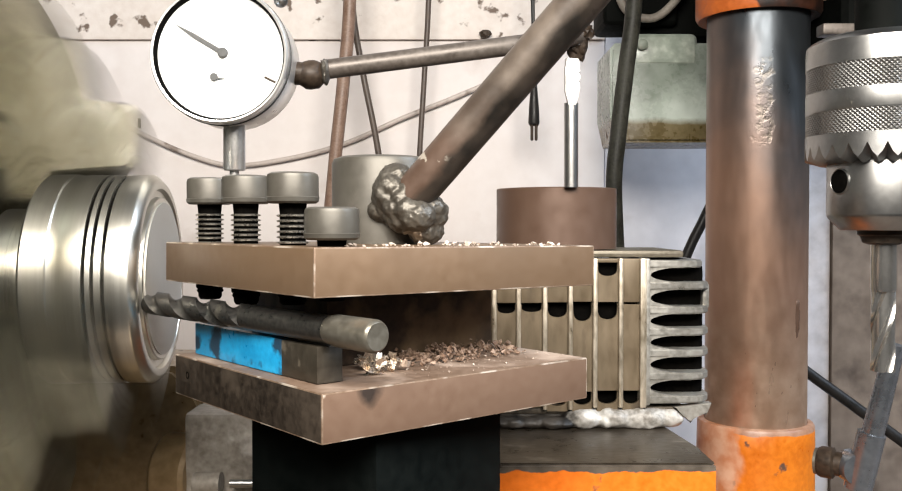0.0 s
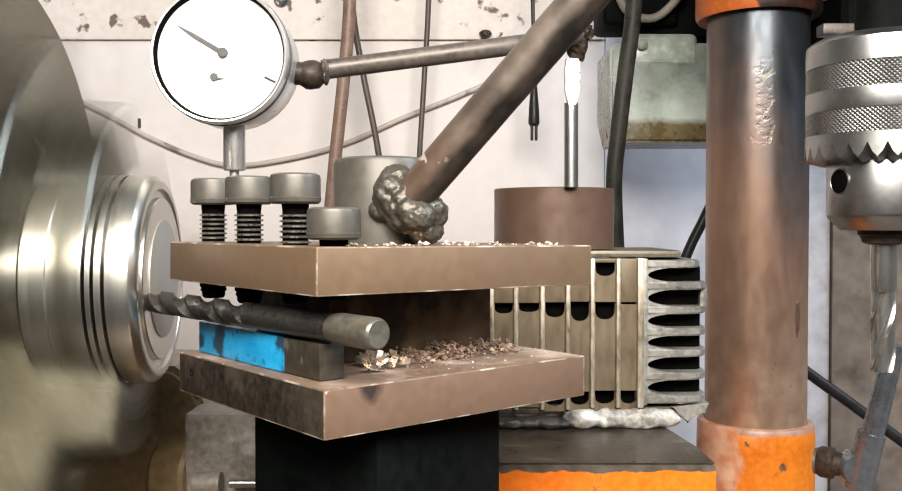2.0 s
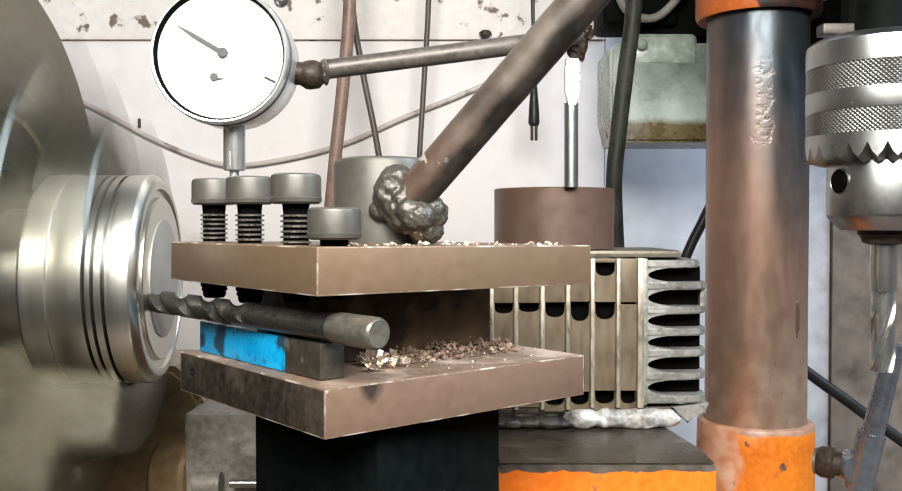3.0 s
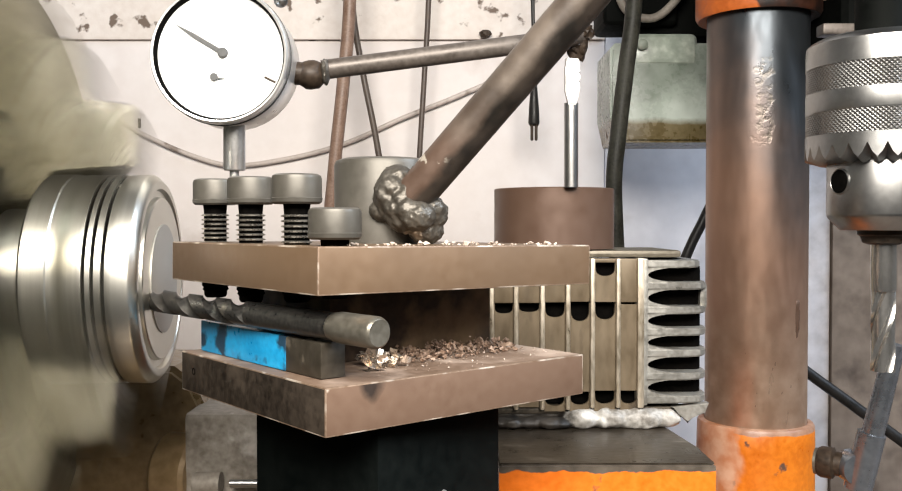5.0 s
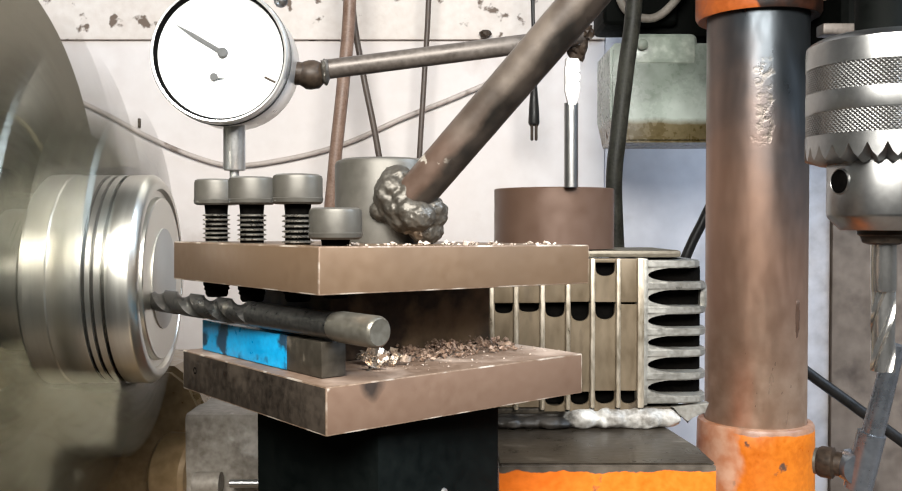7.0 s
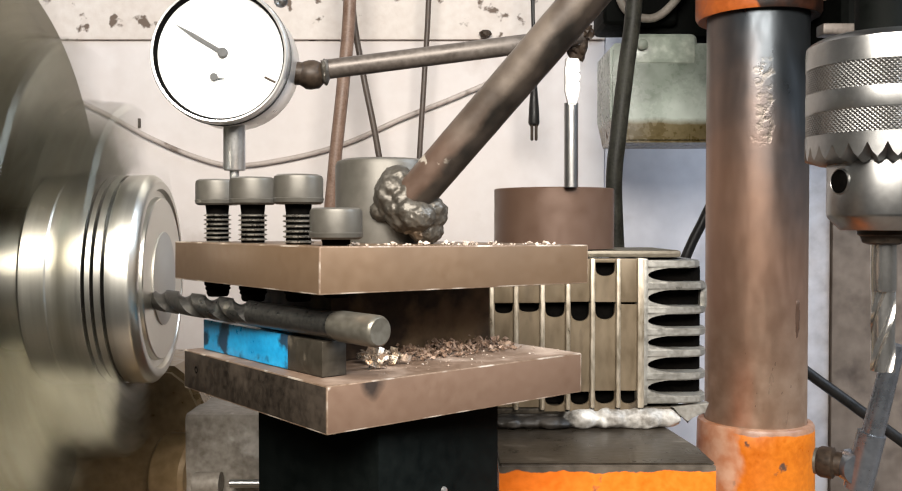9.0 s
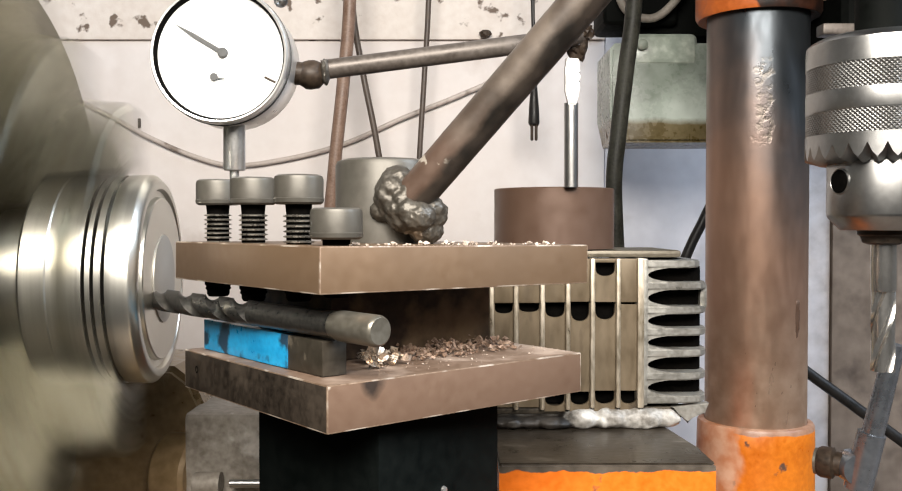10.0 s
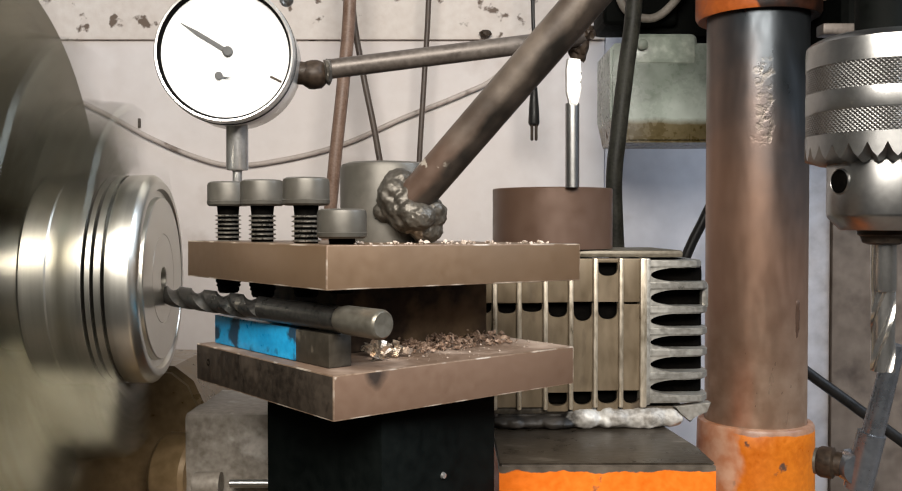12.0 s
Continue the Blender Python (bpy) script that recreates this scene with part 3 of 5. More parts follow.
for k in range(3):
    j = part("jaw", jaw(), JAW_STEEL, chuck, "stepped ground steel jaw with darkened sides")
    j.data.materials.append(JAW_SIDE_SHADE)
    j.matrix_local = Matrix.Rotation(radians(120 * k), 4, "X") @ pose(0, 0, 0, 90, 0, 0)
    slot = part("slot_edge", box(-0.0580, -0.0562, 0.042, 0.119, -0.0165, -0.0135, 0.0004), DARK_STEEL, chuck)
    slot.matrix_local = Matrix.Rotation(radians(120 * k), 4, "X") @ pose(0, 0, 0, 90, 0, 0)
    key = part("pinion", revolve([(0, 0.1235), (0.004, 0.1235), (0.0045, 0.1262), (0.0085, 0.1262), (0.009, 0.1235)], 24, pose(-0.102, 0, 0)), DARK_STEEL, chuck)
    key.matrix_local = Matrix.Rotation(radians(60 + 120 * k), 4, "X")

work = thing("workpiece", "turned bright aluminium disc spinning in the chuck", "workpiece", AXIS)


def grooved(z, r, w=0.00065, d=0.0048):
    return [(r - 0.0001, z - w), (r - d, z - w * 0.95), (r - d, z + w * 0.95), (r - 0.0001, z + w)]


part("turned_body", revolve([(0, -0.056), (0.0270, -0.056), (0.0270, -0.0402), (0.0385, -0.0402), (0.0400, -0.0390), (0.0402, -0.0305), (0.0397, -0.0300), (0.0397, -0.0260), (0.0400, -0.0255)] + grooved(-0.0176, 0.0400) + grooved(-0.0146, 0.0400) + grooved(-0.0110, 0.0400)
                            + [(0.0402, -0.0030), (0.0398, -0.0022), (0.0378, -0.0003), (0.0372, 0.0), (0.0348, 0.0), (0.0345, -0.0004), (0.0340, -0.0016),
                               (0.0316, -0.0016), (0.0312, 0.0002), (0.0308, 0.0005), (0.0174, 0.0005), (0.0172, 0.0003), (0.0170, 0.0005), (0.0046, 0.0005), (0.0043, 0.0002), (0.0043, -0.012), (0, -0.014)], 128, TURN_X), ALU, work)
# Black rings fill the grooves, putting their shade into the colour.
for z in (-0.0176, -0.0146, -0.0110):
    part("ring_groove", revolve([(0.0362, z - 0.00058), (0.0391, z - 0.00058), (0.0391, z + 0.00058), (0.0362, z + 0.00058)], 96, TURN_X), SHADE_BLACK, work, "black ring in place of the groove's shade")
RINGS = [(0.0294, 0.0270, 0.1), (0.0270, 0.0248, 0.8), (0.0248, 0.0228, 1.7), (0.0228, 0.0210, 3.2), (0.0210, 0.0194, 5.4), (0.0194, 0.0180, 7.6), (0.0180, 0.0168, 9.6),
         (0.0168, 0.0120, 10.66), (0.0120, 0.0080, 10.74), (0.0080, 0.0044, 10.80), (0.0044, 0.0, 10.84)]
rings = []
for r1, r0, when in RINGS:
    ob = part("uncut_ring", revolve([(r0, -0.0006), (r0, 0.0010), (r1, 0.0010), (r1, -0.0006), (r0, -0.0006)], 96, TURN_X), ALU_ROUGH, work, "dull grey uncut face of the disc")
    rings.append((ob, when))

casting = thing("lathe_apron", "oily brown rounded lathe casting below the chuck", "lathe part", pose(-0.1515, 0.45, -0.257))
part("casting", prism([(-0.06, 0.0), (0.040, 0.0), (0.040, 0.135), (0.0395, 0.155), (0.0365, 0.172), (0.031, 0.184), (0.022, 0.191), (-0.06, 0.193)], -0.03, 0.03, 0.003, pose(0, 0, 0, 90, 0, 0)), BROWN_CAST, casting)
part("boss", revolve([(0, -0.014), (0.0165, -0.014), (0.0180, -0.012), (0.0180, 0.002), (0.0165, 0.004), (0.0130, 0.0045), (0.0125, 0.002), (0, 0.002)], 40, pose(0.0330, -0.035, 0.143, 0, 0, -14) @ TURN_X), BROWN_CAST, casting, "round oily boss")

saddle = thing("saddle_block", "mottled grey cast iron saddle block on the bed", "lathe part", pose(-0.0966, 0.43, -0.175))
part("block", box(-0.022, 0.030, -0.03, 0.03, 0.0, 0.0915, 0.003), MOTTLED_IRON, saddle)
part("pin", revolve([(0, -0.012), (0.0018, -0.012), (0.0018, 0.010), (0, 0.010)], 20, pose(0.012, -0.036, 0.062) @ TURN_X), CHROME_DULL, saddle, "bright steel pin")
part("pin_boss", revolve([(0, -0.012), (0.0045, -0.012), (0.0050, -0.011), (0.0050, 0.0), (0, 0.0)], 24, pose(-0.004, -0.036, 0.062) @ TURN_X), MOTTLED_IRON, saddle)

# ---- tool post and what it carries ----
POST = pose(-0.0262, 0.3243, -0.0452, 0, 0, 39.4)   # on top of the lower plate, x and y along its sides
post = thing("tool_post", "brown steel tool post with two thick square plates", "tool post", POST)


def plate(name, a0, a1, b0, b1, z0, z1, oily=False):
    """A thick plate with worn bright edges; the lower one has a blacker left side and dusty top."""
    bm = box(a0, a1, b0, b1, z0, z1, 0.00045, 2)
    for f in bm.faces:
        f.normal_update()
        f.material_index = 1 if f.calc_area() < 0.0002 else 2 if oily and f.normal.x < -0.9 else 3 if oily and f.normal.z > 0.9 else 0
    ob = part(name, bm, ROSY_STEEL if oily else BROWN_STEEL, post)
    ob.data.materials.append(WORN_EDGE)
    ob.data.materials.append(MOTTLED_BLACK)
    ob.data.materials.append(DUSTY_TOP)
    return ob


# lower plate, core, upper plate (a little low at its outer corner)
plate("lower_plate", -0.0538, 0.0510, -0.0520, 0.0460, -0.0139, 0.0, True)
part("core", box(-0.030, 0.0400, -0.016, 0.036, 0.0, 0.0252, 0.0015), CORE_STEEL, post, "dark mottled post core")
up = plate("upper_plate", -0.0550, 0.0553, -0.0511, 0.0511, -0.0137, 0.0)
up.matrix_local = pose(0, 0, 0.0387, 0, 0.55, -0.3)


def cap_screw(top, reach):
    """Socket head screw: the head and its threads below; heights are over the lower plate."""
    r = 0.0077
    head = revolve([(0, top - 0.0045), (0.0034, top - 0.0045), (0.0036, top - 0.0003), (0.0039, top), (r - 0.0012, top), (r - 0.0003, top - 0.0005), (r, top - 0.0014), (r, top - 0.0072), (r + 0.0002, top - 0.0074),
                    (r, top - 0.0086), (r - 0.0008, top - 0.0092), (0, top - 0.0092)], 40)
    shank = [(0, top - 0.0091), (0.0042, top - 0.0091), (0.0039, top - 0.0120), (0.0039, 0.0300), (0, 0.0300)]
    prof = [(0.0030, top - 0.0120)]
    z = top - 0.0122
    while z > 0.0375:
        prof += [(0.0036, z - 0.0001), (0.0046, z - 0.0004), (0.0048, z - 0.0005), (0.0048, z - 0.0008), (0.0046, z - 0.0009), (0.0036, z - 0.0011)]
        z -= 0.0016
    prof += [(0.0030, z)]
    tip = [(0, 0.0300), (0.0044, 0.0300), (0.0048, reach + 0.0032), (0.0042, reach + 0.0026), (0.0046, reach + 0.0018), (0.0040, reach + 0.0012), (0.0040, reach), (0.0034, reach - 0.001), (0, reach - 0.001)]
    return head, revolve(shank, 28), revolve(prof, 32), revolve(tip, 28)


for s, top, reach, turn in ((0.0875, 0.0615, 0.0205, 10), (0.0602, 0.0612, 0.0205, 70), (0.0297, 0.0608, 0.0225, 130), (0.0079, 0.0502, 0.0250, 200)):
    head, shank, thr, tip = cap_screw(top, reach)
    h = part("cap_screw", head, BLACK_OXIDE, post, "worn dark socket head screw")
    # Shank and tip near black: thread and under-plate shade put into colour.
    part("screw_shank", shank, SHADE_BLACK, h)
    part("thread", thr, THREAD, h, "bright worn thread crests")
    part("screw_tip", tip, SHADE_BLACK, h, "near-black screw tip under the plate")
    h.matrix_local = pose(-0.0450, -0.0511 + s, 0, 0, 0, turn)

hub_r = 0.0172
part("clamp_hub", revolve([(0, 0.0387), (hub_r, 0.0387), (hub_r, 0.0665), (hub_r - 0.0007, 0.0680), (hub_r - 0.003, 0.0688), (0, 0.0690)], 64, pose(0.0025, 0.0005, 0)), BLACK_OXIDE, post, "grey steel clamping hub")
# Shallow near-black disc paints the dark inside of the pin hole.
part("pin_hole", revolve([(0, -0.0004), (0.0006, -0.0004), (0.0009, 0.0002), (0.0013, 0.0001)], 20, pose(-0.0538, 0.0355, -0.0062, 0, -90, 0)), SHADE_BLACK, post)
INV = POST.inverted()


def local(p):
    return INV @ Vector(p)


bar_a, bar_b = Vector((-0.0135, 0.3050, 0.0085)), Vector((0.0550, 0.2760, 0.0855))
run = (bar_b - bar_a).normalized()
run_post = POST.to_3x3().inverted() @ run
side_wear_shade(RUST_BAR, run_post, run_post.dot(local(bar_a.lerp(bar_b, 0.30))), 0.030, ((0.060, 0.046, 0.036), (0.125, 0.100, 0.080)), 0, 0.012)
# Underside darkened: the bar's own shade is painted below its axis.
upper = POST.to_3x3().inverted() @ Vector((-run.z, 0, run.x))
side_wear_shade(RUST_BAR, upper, upper.dot(local(bar_a)) - 0.0012, 0.008, ((0.010, 0.008, 0.006), (0.042, 0.032, 0.025)), 1, 0.0011)
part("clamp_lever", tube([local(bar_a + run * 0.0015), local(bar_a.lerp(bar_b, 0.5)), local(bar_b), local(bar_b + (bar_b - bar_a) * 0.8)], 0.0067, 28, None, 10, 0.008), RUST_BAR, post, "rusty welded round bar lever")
wb = blob(local((-0.0190, 0.3070, 0.0100)), (0.0080, 0.0070, 0.0090), 0.14, 2.2, 4, None, 1)
for bx, by, bz, br, seed in ((-0.0150, 0.3060, 0.0035, 0.0068, 2), (-0.0180, 0.3075, 0.0155, 0.0052, 3), (-0.0080, 0.3080, 0.0040, 0.0066, 4), (-0.0085, 0.3085, -0.0015, 0.0056, 5),
                             (-0.0235, 0.3085, 0.0050, 0.0040, 6), (-0.0195, 0.3030, 0.0120, 0.0036, 7), (-0.0160, 0.3020, 0.0085, 0.0040, 8), (-0.0110, 0.3005, 0.0030, 0.0054, 9), (-0.0140, 0.3000, 0.0050, 0.0042, 13),
                             (-0.0185, 0.3020, 0.0055, 0.0034, 10), (-0.0140, 0.3015, 0.0115, 0.0030, 11), (-0.0060, 0.3045, 0.0055, 0.0038, 12)):
    blob(local((bx, by, bz)), (br * 1.1, br * 1.05, br * 0.95), 0.13, 4.5, 4, wb, seed)
bead = part("weld_bead", wb, WELD, post, "lumpy silver weld bead")
flow = bead.modifiers.new("flow", "REMESH")
flow.mode, flow.voxel_size, flow.use_smooth_shade = "VOXEL", 0.0004, True
soften = bead.modifiers.new("soften", "SMOOTH")
soften.factor, soften.iterations = 0.5, 5

drill = thing("drill_bit_tool", "used twist drill clamped as a cutting tool", "drill bit", along((-0.0197, 0.2500, -0.0299), (-0.1117, 0.3370, -0.0278)))
DL = (Vector((-0.1117, 0.3370, -0.0278)) - Vector((-0.0197, 0.2500, -0.0299))).length
part("shank", revolve([(0, 0), (0.0038, 0), (0.0043, 0.0004), (0.0046, 0.0012), (0.0046, 0.0165), (0.0041, 0.0195), (0.0039, 0.0200), (0, 0.0200)], 36), GREY_STEEL, drill, "dull round shank")
part("neck", revolve([(0, 0.0190), (0.0041, 0.0190), (0.0040, DL * 0.48), (0, DL * 0.48)], 36), DRILL_DARK, drill, "blued dark neck")
part("fluted_body", twist(0.0041, DL * 0.525, 2, 0.42, 1.9, 40, 110, 0.02, Matrix.Translation((0, 0, DL * 0.475))), DRILL_DARK, drill, "dark spiral flutes")

LOWER = pose(-0.0349, 0.2502, -0.0452, 0, 0, 39.75)
packing = thing("packing_bar", "steel packing bar with scuffed blue paint under the tool", "packing bar", LOWER @ pose(0.006, 0.0119, 0))
part("bare_end", box(0, 0.0085, 0, 0.0205, 0.0002, 0.0108, 0.0004), BARE_BAR, packing)
part("painted_bar", box(-0.0002, 0.0087, 0.0205, 0.081, 0.0002, 0.0110, 0.0004), BLUE_PAINT, packing, "scuffed bright blue painted part")


def chip_pile(count, area, size, height, seed):
    rnd = random.Random(seed)
    verts, faces = [], []
    for _ in range(count):
        x, y = rnd.uniform(area[0], area[1]), rnd.uniform(area[2], area[3])
        h = height * max(0.0, 1 - abs((x - (area[0] + area[1]) / 2) / (area[1] - area[0]) * 2) ** 2) * rnd.random()
        c = Vector((x, y, h + size * 0.35))
        rot = Euler((rnd.uniform(0, 6.3), rnd.uniform(0, 6.3), rnd.uniform(0, 6.3))).to_matrix()
        s, curl, w, k0 = size * rnd.uniform(0.4, 1.3), rnd.uniform(1.0, 5.0), rnd.uniform(0.18, 0.5), len(verts)
        n = 6
        for i in range(n + 1):
            a = curl * (i / n - 0.5)
            r = s / curl
            for side in (-1, 1):
                p = rot @ Vector((math.sin(a) * r, side * s * w * 0.5, (1 - math.cos(a)) * r))
                q = c + p
                verts.append((q.x, q.y, max(q.z, 0.0001)))
        for i in range(n):
            b = k0 + 2 * i
            faces.append((b, b + 1, b + 3, b + 2))
    return verts, faces


def crumb_pile(count, area, size, height, seed):
    """Irregular crumbs, heaped towards the far side of the area."""
    rnd = random.Random(seed)
    verts, faces = [], []
    for _ in range(count):
        x, v = rnd.uniform(area[0], area[1]), rnd.random() ** 0.6
        y = area[2] + (area[3] - area[2]) * v
        s = size * rnd.choice((0.35, 0.5, 0.6, 0.8, 1.2)) * rnd.uniform(0.8, 1.2)
        c = Vector((x, y, s * 0.3 + height * v * rnd.random() * (0.6 + 0.4 * math.sin(x * 400))))
        rot = Euler((rnd.uniform(-0.6, 0.6), rnd.uniform(-0.6, 0.6), rnd.uniform(0, 6.3))).to_matrix()
        k0 = len(verts)
        for d in ((1, 0, 0), (0.2, 1, 0), (-1, 0.1, 0), (0, -1, 0), (0.2, 0.1, 0.7), (-0.1, 0, -0.5), (0.6, 0.6, 0.4), (-0.6, -0.5, 0.4)):
            q = c + rot @ (Vector(d) * s * 0.5 * rnd.uniform(0.6, 1.3))
            verts.append((q.x, q.y, max(q.z, 0.0001)))
        for f in ((0, 6, 4), (6, 1, 4), (1, 2, 4), (2, 7, 4), (7, 3, 4), (3, 0, 4), (6, 0, 5), (1, 6, 5), (2, 1, 5), (7, 2, 5), (3, 7, 5), (0, 3, 5)):
            faces.append(tuple(k0 + i for i in f))
    return verts, faces


def chips(name, label, m, material, pile, *args):
    verts, faces = pile(*args)
    me = bpy.data.meshes.new(name)
    me.from_pydata(verts, [], faces)
    me.materials.append(material)
    ob = new(name, me)
    ob.matrix_world = m
    return tagged(ob, label, "metal chips", "", "stuff")


chip_bright = chips("bright_chips", "bright curled metal chips lying on the lower plate", LOWER, CHIP_METAL, chip_pile, 34, (0.026, 0.042, 0.015, 0.029), 0.0060, 0.0020, 3)
chip_brown = chips("brown_chips", "brown burnt metal crumbs heaped along the core", LOWER, CHIP_BROWN, crumb_pile, 460, (0.046, 0.096, 0.018, 0.0355), 0.0021, 0.0046, 5)
chip_curls = chips("chip_curls", "brown curled chips among the crumbs on the plate", LOWER, CHIP_BROWN, chip_pile, 46, (0.048, 0.094, 0.021, 0.034), 0.0042, 0.0040, 8)
chip_dust = chips("chip_dust", "fine pale metal dust scattered on the lower plate", LOWER, CHIP_PALE, crumb_pile, 160, (0.034, 0.103, 0.0008, 0.030), 0.0007, 0.0002, 6)
chip_top = chips("edge_chips", "fine pale swarf crumbs along the upper plate", POST @ pose(0, 0, 0.0384, 0, 0.55, 0), CHIP_PALE, crumb_pile, 75, (-0.044, 0.050, -0.0505, -0.034), 0.0019, 0.0003, 7)

slide = thing("compound_slide", "dark green painted compound slide under the tool post", "lathe slide", pose(-0.025, 0.3125, -0.165, 0, 0, 48.9))
part("body", box(-0.0297, 0.0293, -0.0300, 0.0298, 0.0, 0.1059, 0.0012), SLIDE_PAINT, slide)
part("oiler", revolve([(0, 0.0), (0.0012, 0.0), (0.0010, 0.0008), (0, 0.001)], 16, pose(0.0, -0.0300, 0.078, 90, 0, 0)), CHROME, slide, "tiny bright oil nipple")

carriage = thing("lathe_carriage", "oily brown lathe carriage resting on the bed rails", "lathe carriage", pose(-0.035, 0.325, -0.175, 0, 0, 4.4))
part("saddle_plate", box(-0.055, 0.045, -0.085, 0.066, 0.0002, 0.0098, 0.002), BROWN_CAST, carriage)
part("front_apron", box(-0.055, 0.045, -0.085, -0.060, -0.060, 0.0002, 0.004), BROWN_CAST, carriage)

# ---- indicator on its stand ----
stand = thing("indicator_stand", "welded steel rod stand holding a dial indicator", "dial stand", pose(0.0569, 0.43, 0.0178))
so = Vector((0.0569, 0.43, 0.0178))


def rel(x, y, z, o=so):
    return (x - o.x, y - o.y, z - o.z)


part("rod", tube([rel(0.0569, 0.43, 0.0178), rel(0.0568, 0.43, 0.0575)], 0.0033, 24), CHROME_DULL, stand, "shiny round steel rod")
part("ground_flat", prism([(-0.0016, 0.0385), (0.0016, 0.0385), (0.0030, 0.0430), (0.0030, 0.0462), (0.0035, 0.0490), (0.0031, 0.0515), (0.0036, 0.0540), (0.0030, 0.0600), (-0.0029, 0.0605), (-0.0034, 0.0550), (-0.0032, 0.0450)], -0.0015, 0.0040, 0.0006, pose(0, 0, 0, 90, 0, 0)), CHROME_DULL, stand, "bright hammered flat of the rod")
part("arm", tube([rel(-0.0560, 0.395, 0.0672), rel(0.0293, 0.405, 0.0800), rel(0.0600, 0.428, 0.0885)], 0.0043, 20, None, 8, 0.02), ARM_STEEL, stand, "brown round steel arm")
jb = blob(rel(0.0590, 0.43, 0.0840), (0.0055, 0.005, 0.0065), 0.35, 2.2, 3, None, 11)
blob(rel(0.0625, 0.428, 0.0905), (0.0045, 0.0045, 0.0045), 0.4, 2.2, 3, jb, 12)
part("weld_joint", jb, DARK_STEEL, stand, "dark lumpy weld joint")

dial = part("dial_indicator", revolve([(0.0264, 0.0060), (0.0266, 0.0073), (0.0274, 0.0075), (0.0280, 0.0066), (0.0281, 0.0020), (0.0277, 0.0012), (0.0277, 0.0004), (0.0281, -0.0004), (0.0281, -0.0210), (0.0272, -0.0228), (0, -0.0232)], 96), BEZEL_CHROME, stand, "round chrome dial gauge")
DIAL = Matrix.Translation(rel(-0.0941, 0.376, 0.0692)) @ pose(0, 0, 0, 90, 0, 0)
dial.matrix_local = DIAL
part("dial_face", revolve([(0, 0.0042), (0.0258, 0.0042), (0.0262, 0.0048)], 72), DIAL_WHITE, dial, "plain white dial face")
part("bezel_ring", revolve([(0.0268, 0.0044), (0.0266, 0.0075), (0.0262, 0.0072), (0.0256, 0.0044)], 96), SHADE_BLACK, dial, "dark inner bezel ring")
part("bezel_groove", revolve([(0.0276, 0.0002), (0.0284, 0.0004), (0.0284, 0.0014), (0.0276, 0.0016)], 96), BEZEL_DARK, dial, "dark groove round the case")
nb = prism([(0.0004, 0.0002), (0.0014, 0.0018), (-0.0108, 0.0090), (-0.0182, 0.0126), (-0.0114, 0.0073)], 0.0046, 0.0048)
revolve([(0, 0.0042), (0.0021, 0.0042), (0.0021, 0.0052), (0.0016, 0.0056), (0, 0.0056)], 24, pose(0.0010, 0.0010, 0), nb)
part("needle", nb, NEEDLE, dial, "grey pointer")
sb = prism([(-0.0026, -0.0088), (-0.0022, -0.0098), (0.0030, -0.0097)], 0.0050, 0.0053)
revolve([(0, 0.0046), (0.0016, 0.0046), (0.0016, 0.0052), (0, 0.0054)], 18, pose(-0.0026, -0.0088, 0), sb)
part("small_hand", sb, NEEDLE, dial, "small grey hand")
part("limit_mark", box(0.0200, 0.0250, -0.0004, 0.0004, 0.0043, 0.0048, 0.0001), DARK_STEEL, dial, "dark limit mark").matrix_local = pose(0, 0, 0, 0, 0, -26)
part("stem", revolve([(0, -0.026), (0.0046, -0.026), (0.0046, -0.0455), (0.0042, -0.0462), (0.0020, -0.0465), (0.0020, -0.053), (0.0014, -0.0545), (0, -0.055)], 28, pose(0.0024, 0, -0.0085, -90, 0, 0)), CHROME, dial, "chrome stem and plunger")
part("mounting_lug", blob((0.0338, -0.0045, -0.0170), (0.0068, 0.0062, 0.0060), 0.10, 1.2, 3), DARK_STEEL, dial, "dark steel mounting lug")
part("lug_weld", blob((0.0400, -0.0030, -0.0165), (0.0018, 0.0055, 0.0050), 0.25, 2.0, 3, None, 61), WELD, dial, "bright weld at the lug")
part("lug_neck", tube([(0.020, -0.003, -0.0165), (0.0345, -0.0045, -0.017)], 0.0050, 16), DARK_STEEL, dial)
part("bezel_screw", blob((0.0243, 0.0228, 0.002), (0.0030, 0.0030, 0.003), 0.05, 1.0, 2), CHROME_DULL, dial)

# ---- finned cylinder and tube on the drill press table ----
FIN = Vector((0.055, 0.43, -0.1084))
fins = thing("finned_cylinder", "stained cast aluminium engine cylinder with cooling fins", "engine cylinder", Matrix.Translation(FIN))
# Near-black core and backing paint the shade inside the openings.
part("core", revolve([(0, 0.0215), (0.030, 0.0215), (0.030, 0.0905), (0, 0.0905)], 48, pose(0.012, 0.036, 0)), SHADE_BLACK, fins, "near-black core shading the gaps between the fins")
part("backing", box(-0.0480, 0.0345, 0.006, 0.012, 0.0225, 0.0915, 0.0005), SHADE_BLACK, fins, "near-black sheet giving the openings their shade")
part("top_flange", box(-0.0370, 0.0560, 0.0060, 0.066, 0.0926, 0.0962, 0.0016), FLANGE, fins)
RIB_X = [-0.0356, -0.0241, -0.0116, 0.0005, 0.0122, 0.0244, 0.0350]
